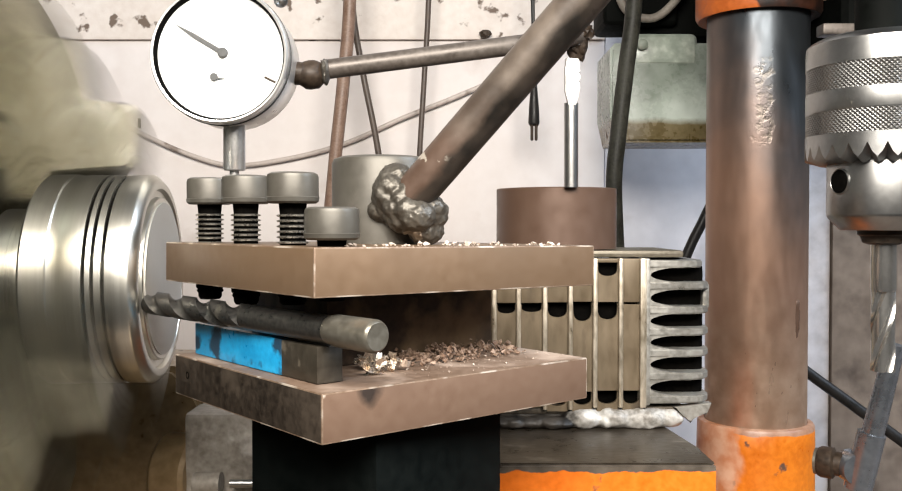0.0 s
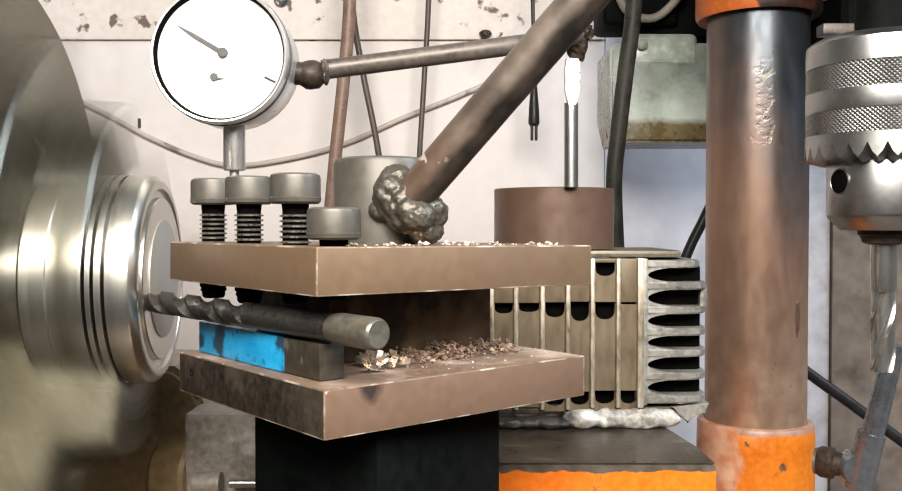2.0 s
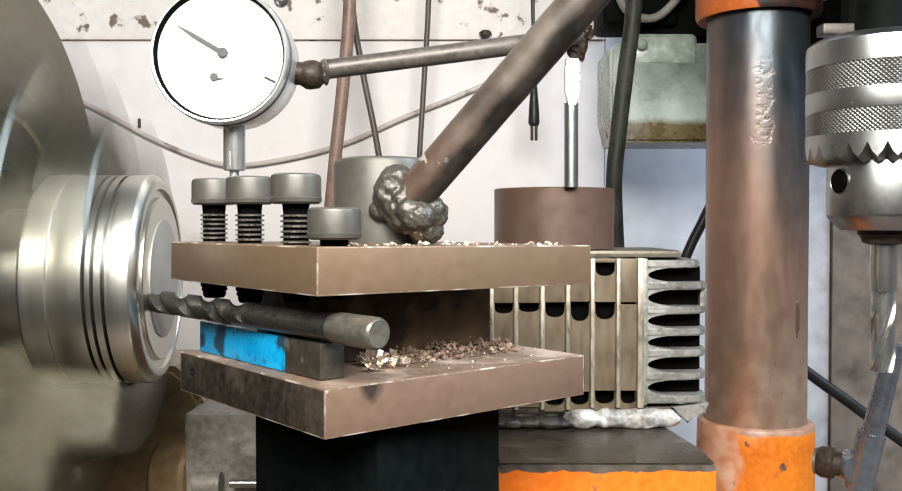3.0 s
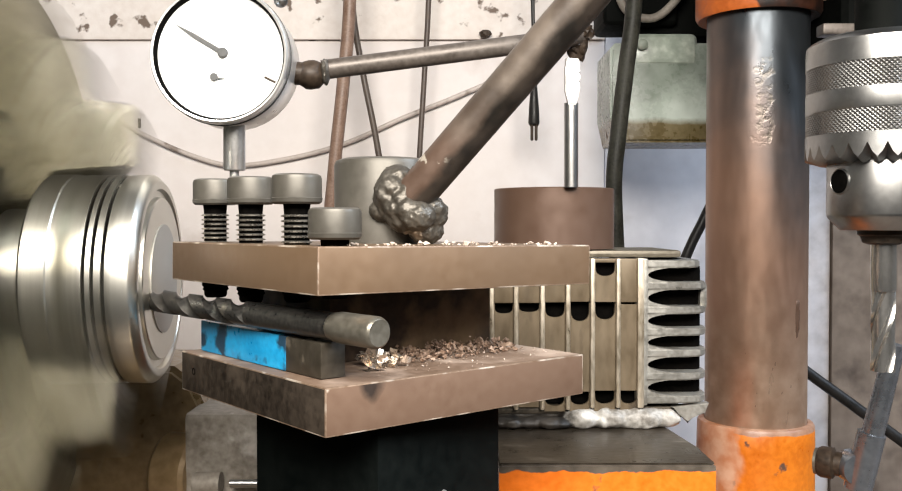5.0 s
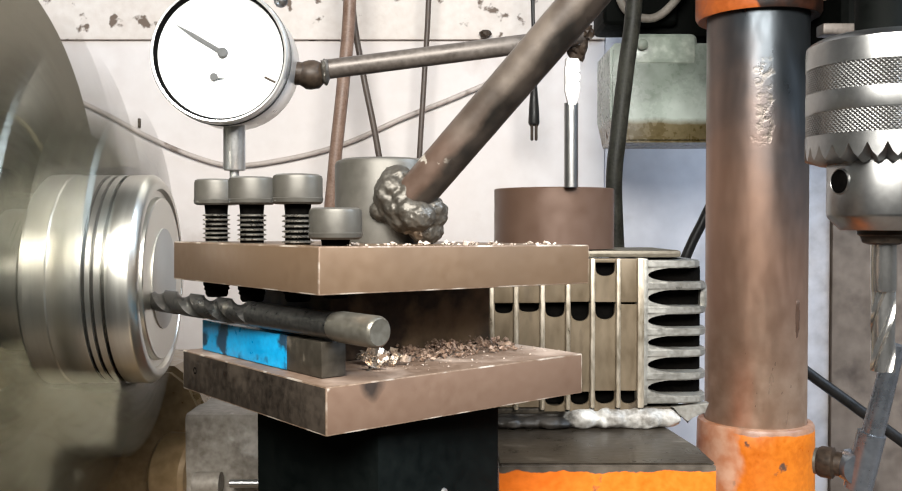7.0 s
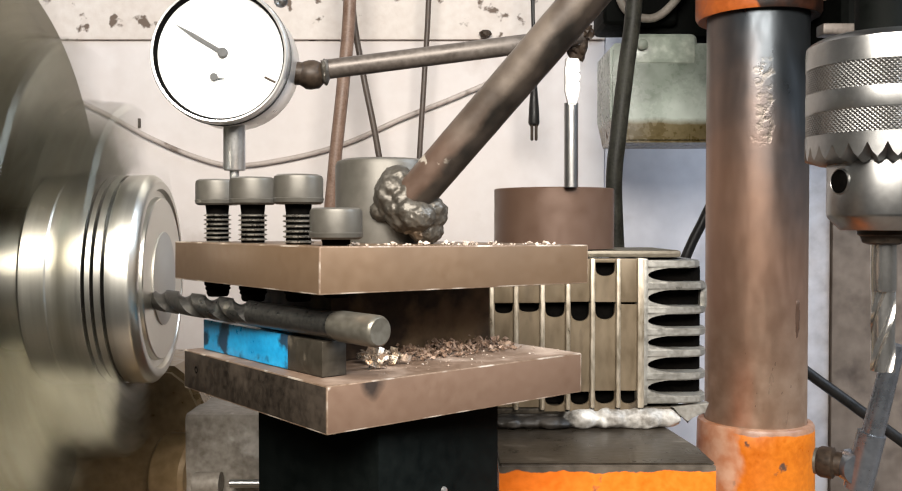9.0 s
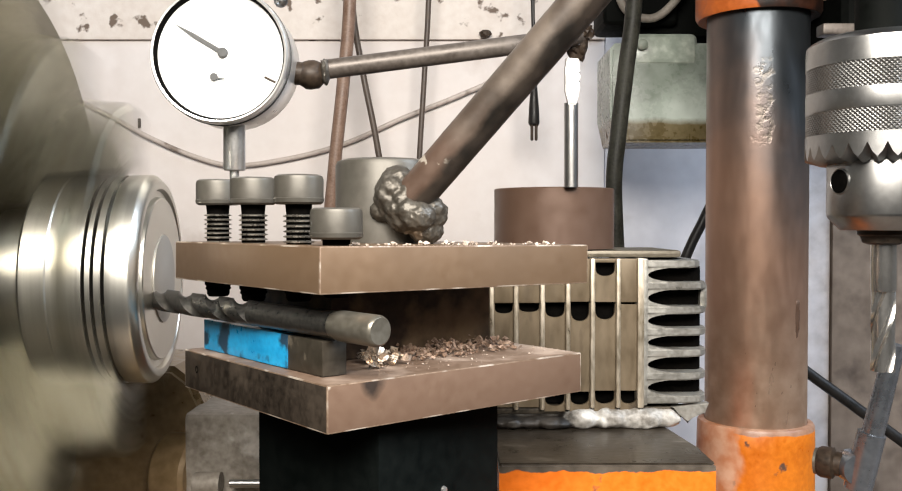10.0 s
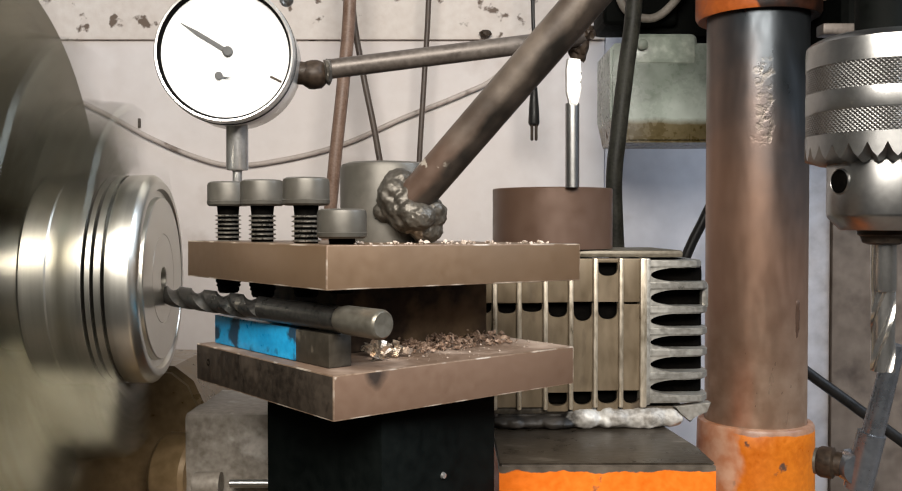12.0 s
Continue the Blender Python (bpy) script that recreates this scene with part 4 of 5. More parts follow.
for i, x in enumerate(RIB_X):
    w = 0.0011 if i < 6 else 0.0016
    part("rib", box(x - w, x + w, -0.0020, 0.006, 0.0215 if i > 3 else 0.0205, 0.0926, 0.0008, 2), RIB_ALU, fins)
GAPS = [((0.0668, 0.0712), 0.0), ((0.0675, 0.0712), 0.0), ((0.0650, 0.0715), 0.0285), ((0.0632, 0.0718), 0.0290), ((0.0640, 0.0718), 0.0295), ((0.0712, 0.0716), 0.0295)]
UPRIGHT = pose(0, 0, 0, 90, 0, 0)


def notched(xa, xb, z0, z1, depth, lip=0.0003):
    """A web from z0 to z1 whose top dips in a rounded notch of that depth."""
    xc, rx = (xa + xb) / 2, (xb - xa) / 2 - lip
    arc = [(xc + rx * math.cos(math.pi * k / 14), z1 - depth * math.sin(math.pi * k / 14) ** 0.42) for k in range(15)]
    return prism([(xa, z0), (xb, z0), (xb, z1), *arc, (xa, z1)], -0.0022, -0.0004, 0.0, UPRIGHT)


for i, ((g0, g1), low) in enumerate(GAPS):
    xa, xb = RIB_X[i] + 0.0011, RIB_X[i + 1] - 0.0011
    part("web", notched(xa, xb, low if low else 0.0215, g1 - 0.0006, g1 - g0), CAST_ALU, fins)
    if i == 4:
        part("web", notched(xa, xb, g1, 0.0905, 0.0064), CAST_ALU, fins)
        part("web", box(xa, xb, 0.0004, 0.0045, 0.0905, 0.0924, 0.0004), CAST_ALU, fins)
    else:
        part("web", box(xa, xb, 0.0004, 0.0045, g1, 0.0924, 0.0006), CAST_ALU, fins)
    if low:
        part("web", notched(xa, xb, 0.0195, low - 0.0004, 0.0060), CAST_ALU, fins)
part("web", notched(-0.0470, -0.0367, 0.0215, 0.0706, 0.0044), CAST_ALU, fins)
part("web", box(-0.0470, -0.0367, 0.0004, 0.0045, 0.0712, 0.0924, 0.0006), CAST_ALU, fins)
part("rib", box(-0.0492, -0.0470, -0.0020, 0.006, 0.0205, 0.0926, 0.0008, 2), RIB_ALU, fins)
FIN_Z = (0.0903, 0.0799, 0.0684, 0.0580, 0.0479, 0.0369, 0.0259)
for za, zb in zip(FIN_Z, FIN_Z[1:]):
    top, bottom = za - 0.0016, zb + 0.0008
    mid, half = (top + bottom) / 2, (top - bottom) / 2 - 0.0002
    arc = [(0.0580 - 0.0195 * math.cos(a), mid + half * math.sin(a)) for a in (math.pi / 2 - math.pi * k / 16 for k in range(17))]
    part("fin_root", prism([(0.0352, bottom), (0.0352, top), (0.0580, top), *arc, (0.0580, bottom)], -0.0060, 0.0006, 0.0, UPRIGHT), FIN_ALU, fins)
for i, z in enumerate(FIN_Z):
    x1 = 0.0660 if i in (0,) else 0.0690
    outline = [(0.0352, -0.0007), (0.0380, -0.0009), (x1 - 0.012, -0.0009), (x1 - 0.005, 0.0014), (x1 - 0.0015, 0.006), (x1, 0.011), (x1, 0.055), (x1 - 0.01, 0.064), (0.0352, 0.064)]
    part("fin", prism(outline, z - 0.0023, z + 0.0012, 0.0006), FIN_ALU, fins)
part("fin_post", box(0.0345, 0.0385, -0.0012, 0.008, 0.0225, 0.0926, 0.0010), FIN_ALU, fins)
part("end_web", box(0.0655, 0.0690, 0.008, 0.050, 0.0680, 0.0800, 0.0012), FIN_ALU, fins)
# Near-black block puts the deep shade of the fin gaps into colour.
part("inner_wall", box(0.0352, 0.0672, 0.010, 0.060, 0.0225, 0.0915, 0.006, 4), SHADE_BLACK, fins)
part("gasket", box(-0.0480, 0.0560, 0.002, 0.058, 0.0178, 0.0216, 0.0012), GASKET, fins, "dark stained flange")
rng = random.Random(17)
lb = box(-0.034, 0.049, 0.003, 0.055, 0.0115, 0.0190, 0.002, 2)
for k in range(22):
    x = -0.030 + 0.079 * k / 21
    tall = 1.0 if x > 0.002 else 0.55
    blob((x, 0.002 + rng.uniform(-0.002, 0.002), 0.0115 + 0.0045 * tall), (rng.uniform(0.0050, 0.0078), 0.0055, tall * rng.uniform(0.0042, 0.0056)), 0.16, 1.5, 4, lb, 80 + k)
for v in lb.verts:
    v.co.z = max(v.co.z, 0.0115)
foot = part("smeared_foot", lb, SILVER_LUMP, fins, "lumpy smeared silvery foot")
melt = foot.modifiers.new("melt", "REMESH")
melt.mode, melt.voxel_size, melt.use_smooth_shade = "VOXEL", 0.0008, True
part("bracket", prism([(0.050, 0.0215), (0.068, 0.0235), (0.066, 0.0185), (0.060, 0.0170), (0.058, 0.0140), (0.054, 0.0185)], -0.006, 0.0, 0.0005, pose(0, 0, 0, 90, 0, 0)), FIN_ALU, fins)

ring = thing("steel_tube", "rust brown short steel tube standing on the cylinder", "steel tube", pose(0.0523, 0.462, -0.0118))
part("tube_wall", revolve([(0.0262, 0.0), (0.0303, 0.0), (0.0303, 0.0296), (0.0300, 0.0300), (0.0265, 0.0300), (0.0262, 0.0296), (0.0262, 0.0)], 72), RUST_TUBE, ring)
part("inner_disc", revolve([(0, 0.002), (0.0262, 0.002), (0.0262, 0.0275), (0, 0.0275)], 48), RUST_TUBE, ring)

table = thing("machine_base", "dark iron base block with chipped orange paint", "machine base", pose(0.0637, 0.3666, -0.0971))
part("block", prism([(-0.0441, 0.0), (0.0441, 0.0), (0.0441, 0.0268), (0.0376, 0.0804), (0.0330, 0.1280), (-0.0441, 0.1280)], -0.1629, -0.0001, 0.0011), ORANGE_BASE, table)
part("top_face", prism([(-0.0436, 0.0006), (0.0436, 0.0006), (0.0436, 0.0268), (0.0372, 0.0802), (0.0326, 0.1275), (-0.0436, 0.1275)], -0.0003, 0.0002), BASE_DARK, table, "dark machined top")

# ---- drill press ----
press = thing("drill_press", "orange drill press with a rusty steel column", "drill press", pose(0.1852, 0.55, -0.26))
part("column", revolve([(0, 0.02), (0.0297, 0.02), (0.0297, 0.62), (0, 0.62)], 96), COLUMN, press, "rust-stained round steel column")
part("foot_collar", revolve([(0.0300, 0.142), (0.0332, 0.1415), (0.0340, 0.1400), (0.0343, 0.1300), (0.0346, 0.030), (0.060, 0.006), (0.060, 0.0), (0, 0.0)], 72, pose(0, 0, -0.142)), ORANGE_COLLAR, press, "orange foot collar with chipped paint").matrix_local = pose(0, 0, 0.142)
part("head_collar", revolve([(0.0300, 0.3850), (0.0350, 0.3835), (0.0365, 0.3860), (0.0370, 0.62), (0, 0.62)], 64), ORANGE_HEAD, press, "burnt orange head clamp with its right side shaded")
part("chipped_tab", blob((0.0325, -0.017, 0.394), (0.004, 0.003, 0.003), 0.5, 2.5, 3, None, 21), mat("chipped_filler", (0.5, 0.33, 0.24), (0.66, 0.5, 0.4), 0.6, 0, 90, 0.3), press)
part("head", box(0.034, 0.16, -0.04, 0.10, 0.366, 0.62, 0.008, 3), MACHINE_DARK, press, "dark drill press head")
# Unseen block added to keep the lamp off the collar and column top.
part("head_shade_block", box(-0.045, 0.16, -0.17, -0.04, 0.430, 0.62, 0.012, 3), MACHINE_DARK, press)
part("scar", blob((0.0150, -0.0254, 0.206), (0.0022, 0.0007, 0.0110), 0.35, 2.2, 3, None, 51), RUST_TUBE, press, "dark brown gouge in the column")
part("head_side", box(-0.075, -0.020, 0.11, 0.16, 0.405, 0.62, 0.006, 3), MACHINE_DARK, press)
part("depth_bar", box(0.013, 0.055, -0.065, -0.055, 0.3615, 0.3675, 0.001), ARM_STEEL, press, "grey flat steel bar")
part("quill", revolve([(0, 0.325), (0.0090, 0.325), (0.0090, 0.372), (0.020, 0.374), (0.020, 0.40), (0, 0.40)], 40, pose(-0.0249, -0.21, 0)), MACHINE_DARK, press)

CH = pose(0.1622, 0.34, 0.0)
dchuck = thing("drill_chuck", "satin chrome keyed drill chuck with knurled sleeve", "drill chuck", CH)
R = 0.0276
part("upper_sleeve", revolve([(0, 0.0700), (0.0235, 0.0692), (0.0262, 0.0678), (R, 0.0665), (R + 0.0002, 0.0650), (R + 0.0002, 0.0581), (0, 0.0581)], 96), CHROME_DULL, dchuck)


def knurl(z0, z1, rad, n=104, rows=12, h=0.00034):
    bm = bmesh.new()
    cols = n * 2
    grid = []
    for j in range(rows + 1):
        grid.append([bm.verts.new(((rad + (h if (i + j) % 2 else 0)) * math.cos(math.pi * i / n), (rad + (h if (i + j) % 2 else 0)) * math.sin(math.pi * i / n), z0 + (z1 - z0) * j / rows)) for i in range(cols)])
    for j in range(rows):
        for i in range(cols):
            k = (i + 1) % cols
            a, b, c, d = grid[j][i], grid[j][k], grid[j + 1][k], grid[j + 1][i]
            if (i + j) % 2:
                bm.faces.new((a, b, c)), bm.faces.new((a, c, d))
            else:
                bm.faces.new((a, b, d)), bm.faces.new((b, c, d))
    return bm


part("knurled_band", knurl(0.0486, 0.0582, R - 0.0003), CHROME_DULL, dchuck, "diamond knurled band", smooth=False)
part("middle_sleeve", revolve([(0, 0.0488), (R + 0.0001, 0.0488), (R + 0.0002, 0.0480), (R + 0.0002, 0.0418), (R, 0.0412), (0, 0.0412)], 96), CHROME_DULL, dchuck)
part("knurled_band", knurl(0.0328, 0.0413, R - 0.0003, rows=11), CHROME_DULL, dchuck, "diamond knurled band", smooth=False)


def gear_ring():
    bm = bmesh.new()
    n = 27
    prof = [0, 0.35, 1, 0.35]
    cols = n * 4
    r = R + 0.0002
    top, low, inn, back = [], [], [], []
    for i in range(cols):
        a = 2 * math.pi * i / cols
        d = prof[i % 4]
        c, s = math.cos(a), math.sin(a)
        top.append(bm.verts.new((r * c, r * s, 0.0330)))
        low.append(bm.verts.new((r * c, r * s, 0.0240 + 0.0052 * d)))
        inn.append(bm.verts.new(((r - 0.0060) * c, (r - 0.0060) * s, 0.0222 + 0.0022 * d)))
        back.append(bm.verts.new((0.012 * c, 0.012 * s, 0.0240)))
    for i in range(cols):
        k = (i + 1) % cols
        for a, b in ((top, low), (low, inn), (inn, back)):
            bm.faces.new((a[i], a[k], b[k], b[i]))
    return bm


part("gear_ring", gear_ring(), CHROME_DULL, dchuck, "toothed key ring")
part("nose", revolve([(0.012, 0.0290), (0.0180, 0.0270), (0.0195, 0.0240), (0.0200, 0.0225), (0.0200, 0.0040), (0.0196, 0.0028), (0.0160, -0.0012), (0.0150, -0.0020), (0, -0.0020)], 72), CHROME_DULL, dchuck, "smooth chrome nose")
# Near-black disc stands in for the shaded depth of the key hole.
part("key_hole", revolve([(0, -0.0002), (0.0038, -0.0002), (0.0043, 0.0002), (0.0043, 0.0006), (0.0036, 0.0008), (0, 0.0008)], 28, Matrix.Rotation(radians(-163), 4, "Z") @ pose(0.0197, 0, 0.0160, 0, 90, 0)), SHADE_BLACK, dchuck, "dark round key hole")
part("hole_rim", revolve([(0.0042, 0.0002), (0.0045, 0.0007), (0.0048, 0.0006), (0.0050, -0.0002)], 28, Matrix.Rotation(radians(-163), 4, "Z") @ pose(0.0197, 0, 0.0160, 0, 90, 0)), CHROME_DULL, dchuck)
part("jaw_guide", revolve([(0, -0.0015), (0.0092, -0.0015), (0.0092, -0.0036), (0.0082, -0.0042), (0.0074, -0.0066), (0.0052, -0.0074), (0, -0.0074)], 40), MOTTLED_BLACK, dchuck, "dark greasy jaw guide")
for k in range(3):
    j = part("chuck_jaw", box(0.0022, 0.0075, -0.0035, 0.0035, -0.0065, 0.002, 0.0012), DARK_STEEL, dchuck)
    j.matrix_local = pose(0, 0, 0, 0, 0, 35 + 120 * k)

mill = thing("end_mill", "bright steel end mill held in the drill chuck", "end mill", pose(0.1624, 0.34, -0.0550))
part("shank", revolve([(0, 0.030), (0.0044, 0.030), (0.0047, 0.0310), (0.0047, 0.056), (0, 0.056)], 36), POLISHED, mill, "polished round shank")
part("cutter", twist(0.0043, 0.031, 4, 0.30, 0.42, 48, 50), POLISHED, mill, "spiral fluted cutter")

crank = thing("feed_crank", "blue grey steel crank rod with a dark pivot", "crank", pose(0.1790, 0.42, -0.112))
ko = Vector((0.1790, 0.42, -0.112))
part("rod", tube([rel(0.1880, 0.415, -0.1180, ko), rel(0.1936, 0.41, -0.0870, ko), rel(0.1990, 0.405, -0.0535, ko)], (0.0052, 0.0048, 0.0042), 24), ROD_STEEL, crank, "worn steel rod")
part("collar", tube([rel(0.1873, 0.4148, -0.1215, ko), rel(0.1921, 0.4118, -0.0950, ko)], 0.0062, 28), ROD_STEEL, crank, "thicker steel socket")

part("eye", revolve([(0, -0.006), (0.0070, -0.006), (0.0074, -0.005), (0.0074, 0.005), (0.0070, 0.006), (0, 0.006)], 32, pose(0.0072, -0.003, 0.0000, 90, 0, 0)), ROD_STEEL, crank)
part("pivot", revolve([(0, -0.0075), (0.0050, -0.0075), (0.0066, -0.0065), (0.0073, -0.0050), (0.0073, 0.0), (0.0056, 0.001), (0.0054, 0.014), (0, 0.014)], 32, pose(0.0000, 0.002, 0.0005, 0, 90, -35)), DARK_STEEL, crank, "dark pivot knob")
# Near-black box stands in for the shaded inside of the slot.
part("slot", box(-0.0026, 0.0026, -0.0066, -0.0056, -0.0045, 0.0045, 0.0008), SHADE_BLACK, crank, "dark slot in the socket").matrix_local = pose(0.0098, -0.0045, 0.0095, 0, 10, 20)
part("washer", revolve([(0.0034, 0.0), (0.0062, 0.0), (0.0062, 0.0012), (0.0034, 0.0012), (0.0034, 0.0)], 32, pose(-0.0066, 0.0066, 0.0005, 0, 90, -35)), GREY_STEEL, crank)

# ---- things along the wall ----
bottle = thing("plastic_bottle", "milky green plastic coolant bottle with oil at the bottom", "bottle", pose(0.157, 0.69, 0.060))
part("bottle_body", prism([(-0.0370, 0.0), (0.060, 0.0), (0.060, 0.0720), (-0.0380, 0.0720), (-0.0415, 0.0680), (-0.0415, 0.0200)], -0.030, 0.030, 0.002, pose(0, 0, 0, 90, 0, 0)), BOTTLE_BODY, bottle)
part("shoulder", box(-0.026, 0.022, -0.0310, 0.020, 0.055, 0.0790, 0.006, 3), BOTTLE, bottle)
part("rivet", blob((-0.0190, -0.034, 0.070), (0.004, 0.003, 0.004), 0.05, 1.0, 3), BOTTLE, bottle)
part("bracket", box(-0.018, 0.06, -0.02, 0.03, 0.078, 0.125, 0.004), MACHINE_DARK, bottle, "dark mounting bracket")
part("bail", tube([(-0.040, -0.036, 0.118), (-0.032, -0.038, 0.094), (-0.012, -0.038, 0.088), (0.006, -0.038, 0.104), (0.016, -0.036, 0.13)], 0.0030, 14), GREY_CABLE, bottle, "bent grey wire handle")


def cable(name, label, pts, radius, material, flat=1.0):
    o = Vector(pts[0])
    ob = link(name, tube([Vector(p) - o for p in pts], radius, 12, None, 8, 0.0, flat), material)
    ob.matrix_world = Matrix.Translation(o)
    return tagged(ob, label, "cable", "cables along the wall")


cable("thick_hose", "thick dusty black hose hanging beside the column", [(0.121, 0.60, 0.22), (0.1205, 0.60, 0.148), (0.1150, 0.60, 0.100), (0.1105, 0.60, 0.060), (0.1078, 0.60, 0.030), (0.1095, 0.602, -0.010), (0.116, 0.61, -0.10), (0.12, 0.63, -0.26)], 0.0055, HOSE_MAT)
cable("flat_cable", "brown flat cable hanging down the wall", [(-0.078, 0.72, 0.30), (-0.0799, 0.72, 0.178), (-0.0855, 0.72, 0.110), (-0.0930, 0.72, 0.040), (-0.101, 0.73, -0.05), (-0.105, 0.75, -0.26)], 0.0052, BROWN_CABLE)
cable("thin_cable", "thin dark cable leaning against the wall", [(-0.086, 0.75, 0.30), (-0.0814, 0.75, 0.185), (-0.0725, 0.75, 0.125), (-0.0600, 0.75, 0.060), (-0.045, 0.76, -0.05), (-0.04, 0.77, -0.26)], 0.0026, DARK_CABLE)
cable("thin_cable", "thin brown cable hanging straight down the wall", [(-0.0160, 0.76, 0.30), (-0.0187, 0.76, 0.187), (-0.0225, 0.76, 0.12), (-0.0265, 0.76, 0.055), (-0.032, 0.77, -0.05), (-0.034, 0.78, -0.26)], 0.0023, DARK_CABLE)
cable("wall_cable", "dirty pale cable sagging across the wall", [(-0.36, 0.795, 0.125), (-0.30, 0.795, 0.096), (-0.265, 0.795, 0.077), (-0.225, 0.795, 0.0600), (-0.190, 0.795, 0.0520), (-0.140, 0.795, 0.0585), (-0.092, 0.795, 0.0715), (-0.042, 0.795, 0.0935), (0.008, 0.795, 0.1135), (0.040, 0.795, 0.130), (0.075, 0.795, 0.17)], 0.0021, WHITE_CABLE)
cable("power_cord", "black power cord leaving from behind the column", [(0.232, 0.70, 0.30), (0.230, 0.70, 0.10), (0.226, 0.70, -0.03), (0.240, 0.70, -0.083), (0.2715, 0.70, -0.1105), (0.310, 0.70, -0.1385), (0.36, 0.70, -0.175)], 0.0043, BLACK_RUBBER)
cable("power_cord", "black cord slanting up behind the column", [(0.150, 0.70, -0.26), (0.158, 0.70, -0.090), (0.182, 0.70, -0.0235), (0.1973, 0.70, 0.0090), (0.214, 0.70, 0.050), (0.218, 0.70, 0.15), (0.218, 0.70, 0.30)], 0.0040, BLACK_RUBBER)

# Dark lump standing in for a nail hole in the board.
nail = thing("wall_nail_hole", "small dark lump in place of a nail hole in the wall board", "hook", pose(0.0300, 0.797, 0.1660))
part("hole_lump", blob((0, -0.004, 0), (0.0055, 0.005, 0.0035), 0.25, 1.6, 3, None, 31), DARK_STEEL, nail)

# Dark tick mark on the board, modelled as a tack.
tack = thing("wall_tack", "small dark tick mark on the white wall board, built as a tack", "tack", pose(-0.2737, 0.800, 0.0905))
part("tack_head", revolve([(0, -0.004), (0.0014, -0.004), (0.0017, -0.0032), (0.0017, -0.0020), (0, -0.0020)], 16, pose(0, 0, 0, -90, 0, 0) @ pose(0, 0, 0, 180, 0, 0)), DARK_STEEL, tack)
part("tack_pin", box(-0.0010, 0.0010, -0.0030, 0.0, -0.0052, 0.0030, 0.0004), DARK_STEEL, tack)

plug = thing("jack_plug", "black cable with a small jack plug hanging down", "plug", pose(0.0675, 0.74, 0.0682))
part("wire", tube([(-0.004, 0.03, 1.23), (-0.0020, 0.0, 0.30), (-0.0012, 0, 0.115), (0.0006, 0, 0.080), (0, 0, 0.045)], 0.0016, 10), BLACK_RUBBER, plug)
part("sleeve", revolve([(0, 0.0135), (0.0042, 0.0135), (0.0046, 0.0150), (0.0042, 0.026), (0.0030, 0.040), (0.0020, 0.052), (0, 0.052)], 20), BLACK_RUBBER, plug)
part("tip", revolve([(0, 0.0), (0.0012, 0.001), (0.0013, 0.012), (0.0020, 0.0125), (0.0020, 0.0140), (0, 0.0140)], 14, pose(-0.0016, 0, 0)), DARK_STEEL, plug)
part("tip", revolve([(0, 0.0), (0.0012, 0.001), (0.0013, 0.012), (0.0020, 0.0125), (0.0020, 0.0140), (0, 0.0140)], 14, pose(0.0018, 0, 0)), DARK_STEEL, plug)


# ---- what moves ----
FEED = [(0, -0.0085), (0.5, -0.0072), (1, -0.0055), (1.5, -0.0041), (2, -0.0034), (2.5, -0.0027), (3, -0.0022), (5, -0.0004), (5.5, 0), (6, 0.0004), (6.5, 0.0010), (7, 0.0014),
        (9, 0.0030), (9.5, 0.0033), (10, 0.0037), (10.6, 0.0042), (10.68, 0.0050), (10.82, 0.0160), (10.92, 0.0176), (11.5, 0.0190), (12, 0.0203)]
# where a jaw stands at these times, in degrees from the top towards the front, the same for all three jaws
JAWS = [(0, 0), (0.5, 82), (1.0, 75), (1.5, 75), (2.0, 40), (2.5, 38), (3.0, 62), (4.0, 50), (5.0, 8), (5.5, 30), (6.0, -4), (6.5, 80), (7.0, 68), (8.0, 50), (9.0, 30), (9.5, -12),
        (10.0, 25), (10.5, 68), (11.0, 62), (11.5, -8), (12.0, 32)]
SPIN = 85    # about so many degrees in a thirtieth of a second; the load makes it vary a little


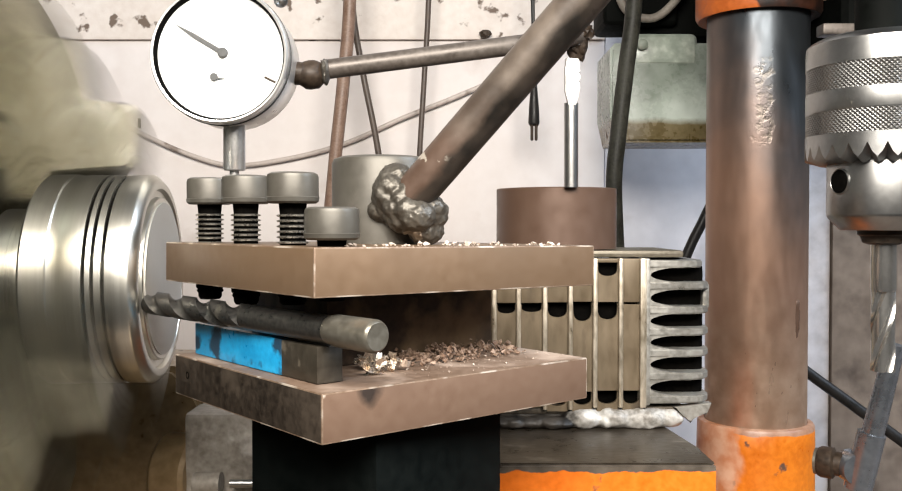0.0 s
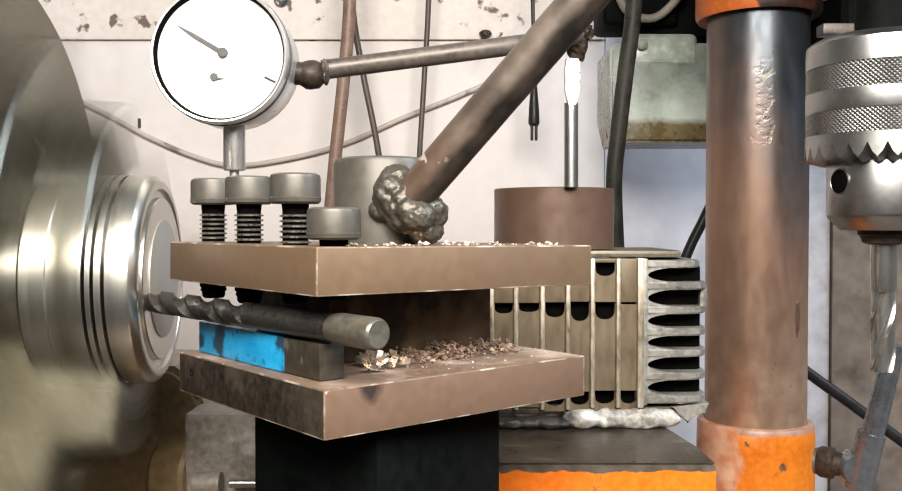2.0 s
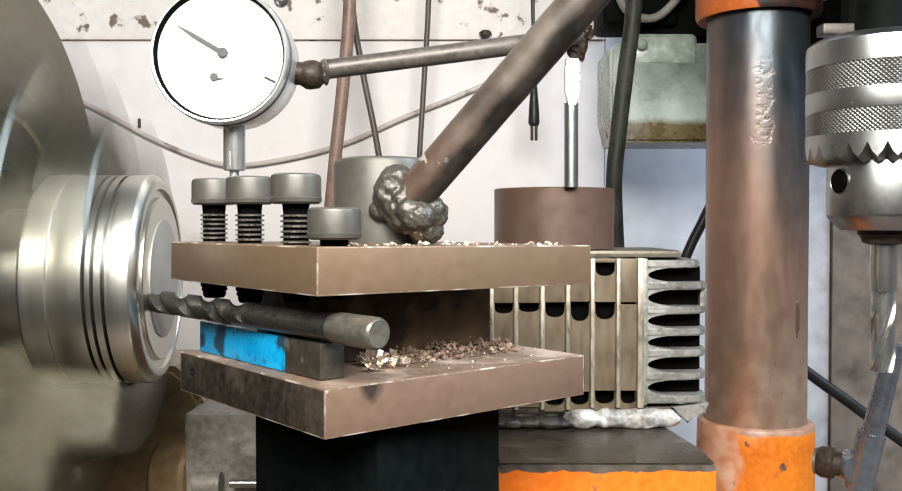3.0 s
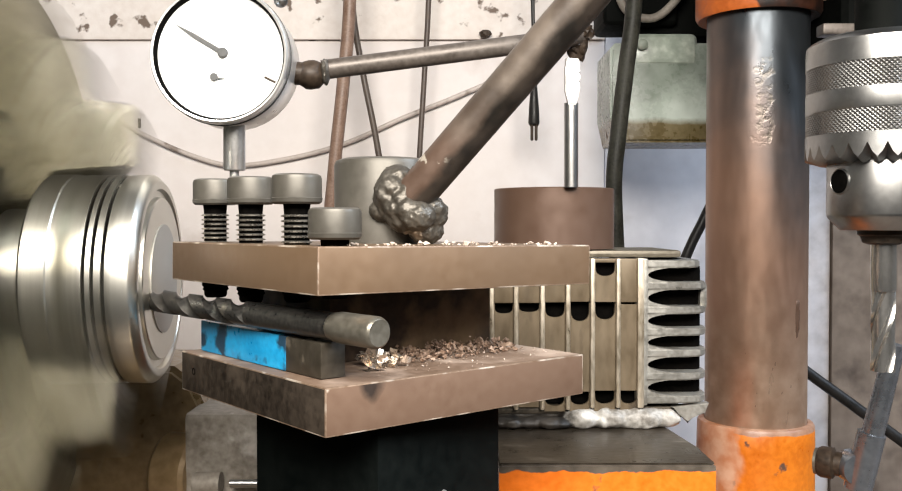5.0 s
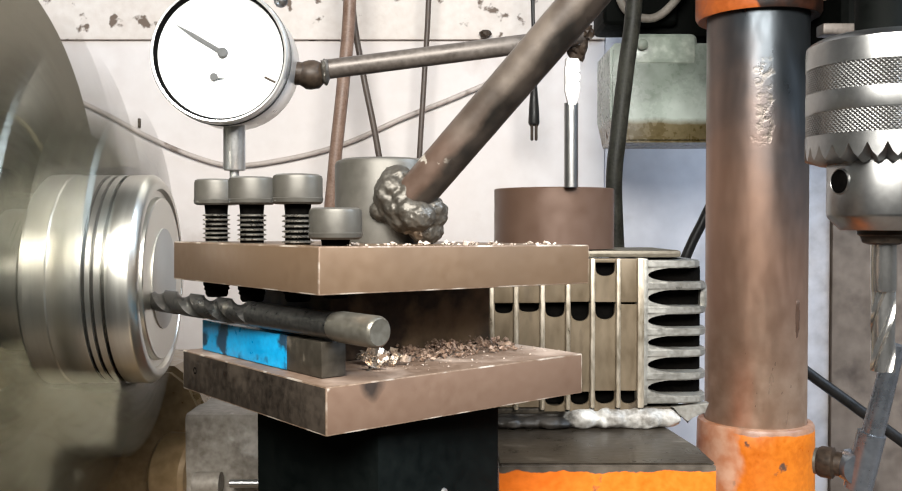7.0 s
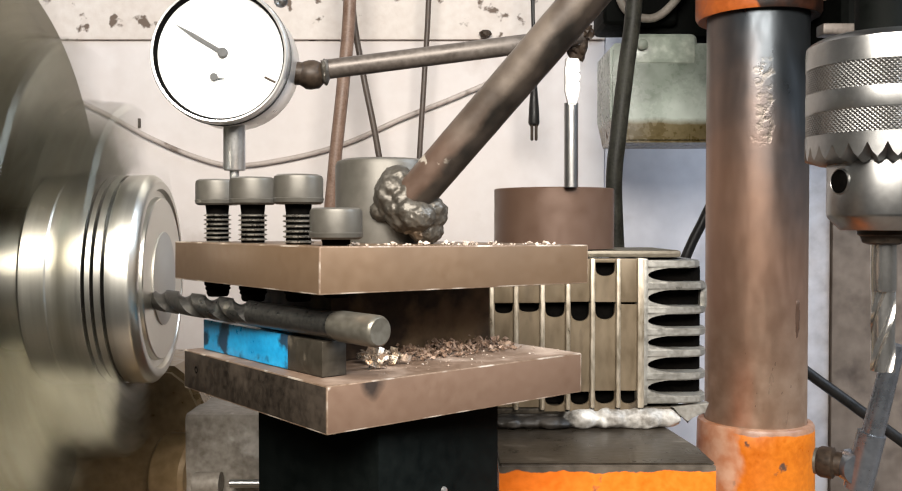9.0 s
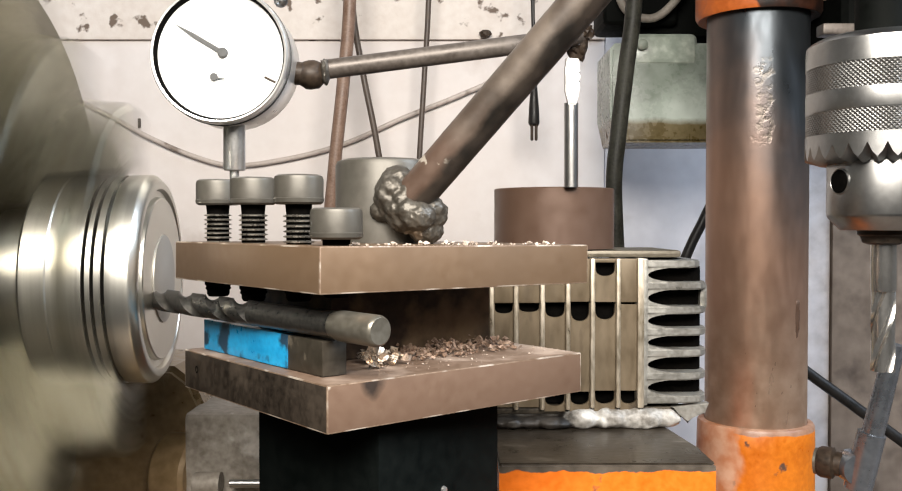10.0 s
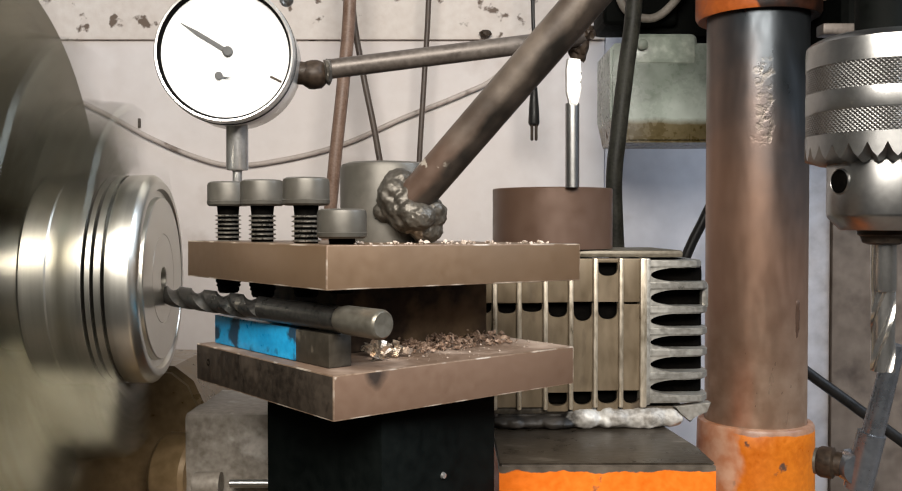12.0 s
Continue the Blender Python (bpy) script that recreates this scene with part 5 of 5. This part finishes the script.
def spindle():
    """The spindle's angle at each thirtieth of a second, running through the jaws' places."""
    whole, out = JAWS[0][1], [JAWS[0][1]]
    for (t0, _), (t1, a1) in zip(JAWS, JAWS[1:]):
        steps = frame(t1) - frame(t0)
        far = whole + SPIN * steps
        far += (a1 - far + 60) % 120 - 60
        out += [whole + (far - whole) * k / steps for k in range(1, steps + 1)]
        whole = far
    return out


def motions():
    across = Vector((-0.022, 1.0, 0.0))
    for ob in (post, drill, packing, chip_bright, chip_brown, chip_curls, chip_dust, chip_top, slide):
        base = ob.matrix_basis.copy()
        walk(ob, [(t, Matrix.Translation(across * d) @ base) for t, d in FEED])
    for ob in (chuck, work):
        walk(ob, [(k / FPS, AXIS @ Matrix.Rotation(radians(a % 360), 4, "X")) for k, a in enumerate(spindle())])
    for ob, when in rings:
        deep = -0.0009 if when < 10.83 else -0.0090
        walk(ob, [(0, pose(0, 0, 0)), (when, pose(0, 0, 0)), (when + 0.12, pose(deep, 0, 0)), (12, pose(deep, 0, 0))])
    b = fins.matrix_basis.copy()
    walk(fins, [(0, pose(0.0012, 0, 0) @ b), (0.6, pose(0.0012, 0, 0) @ b), (0.9, b), (10.66, b), (10.85, pose(0.0004, 0, 0) @ b @ pose(0, 0, 0, 0, 0, 1.2) @ pose(0.0010, 0, 0)), (12, pose(0.0004, 0, 0) @ b @ pose(0, 0, 0, 0, 0, 1.2) @ pose(0.0010, 0, 0))])
    b = ring.matrix_basis.copy()
    walk(ring, [(0, pose(0.0012, 0, 0) @ b), (0.6, pose(0.0012, 0, 0) @ b), (0.9, b), (10.66, b), (10.85, pose(-0.0008, 0, 0) @ b), (12, pose(-0.0008, 0, 0) @ b)])
    b = stand.matrix_basis.copy()
    walk(stand, [(0, b), (10.66, b), (10.85, pose(0.0007, 0.0010, 0) @ b @ pose(0, 0, 0, 0, 0, 0.8)), (12, pose(0.0007, 0.0010, 0) @ b @ pose(0, 0, 0, 0, 0, 0.8))])
    pivot = Matrix.Translation(rel(-0.0614, 0.393, 0.0656))
    swung = pivot @ pose(0, 0, 0, 0, 0, 3.0) @ pivot.inverted() @ DIAL
    walk(dial, [(0, DIAL), (10.66, DIAL), (10.85, swung), (12, swung)])


motions()
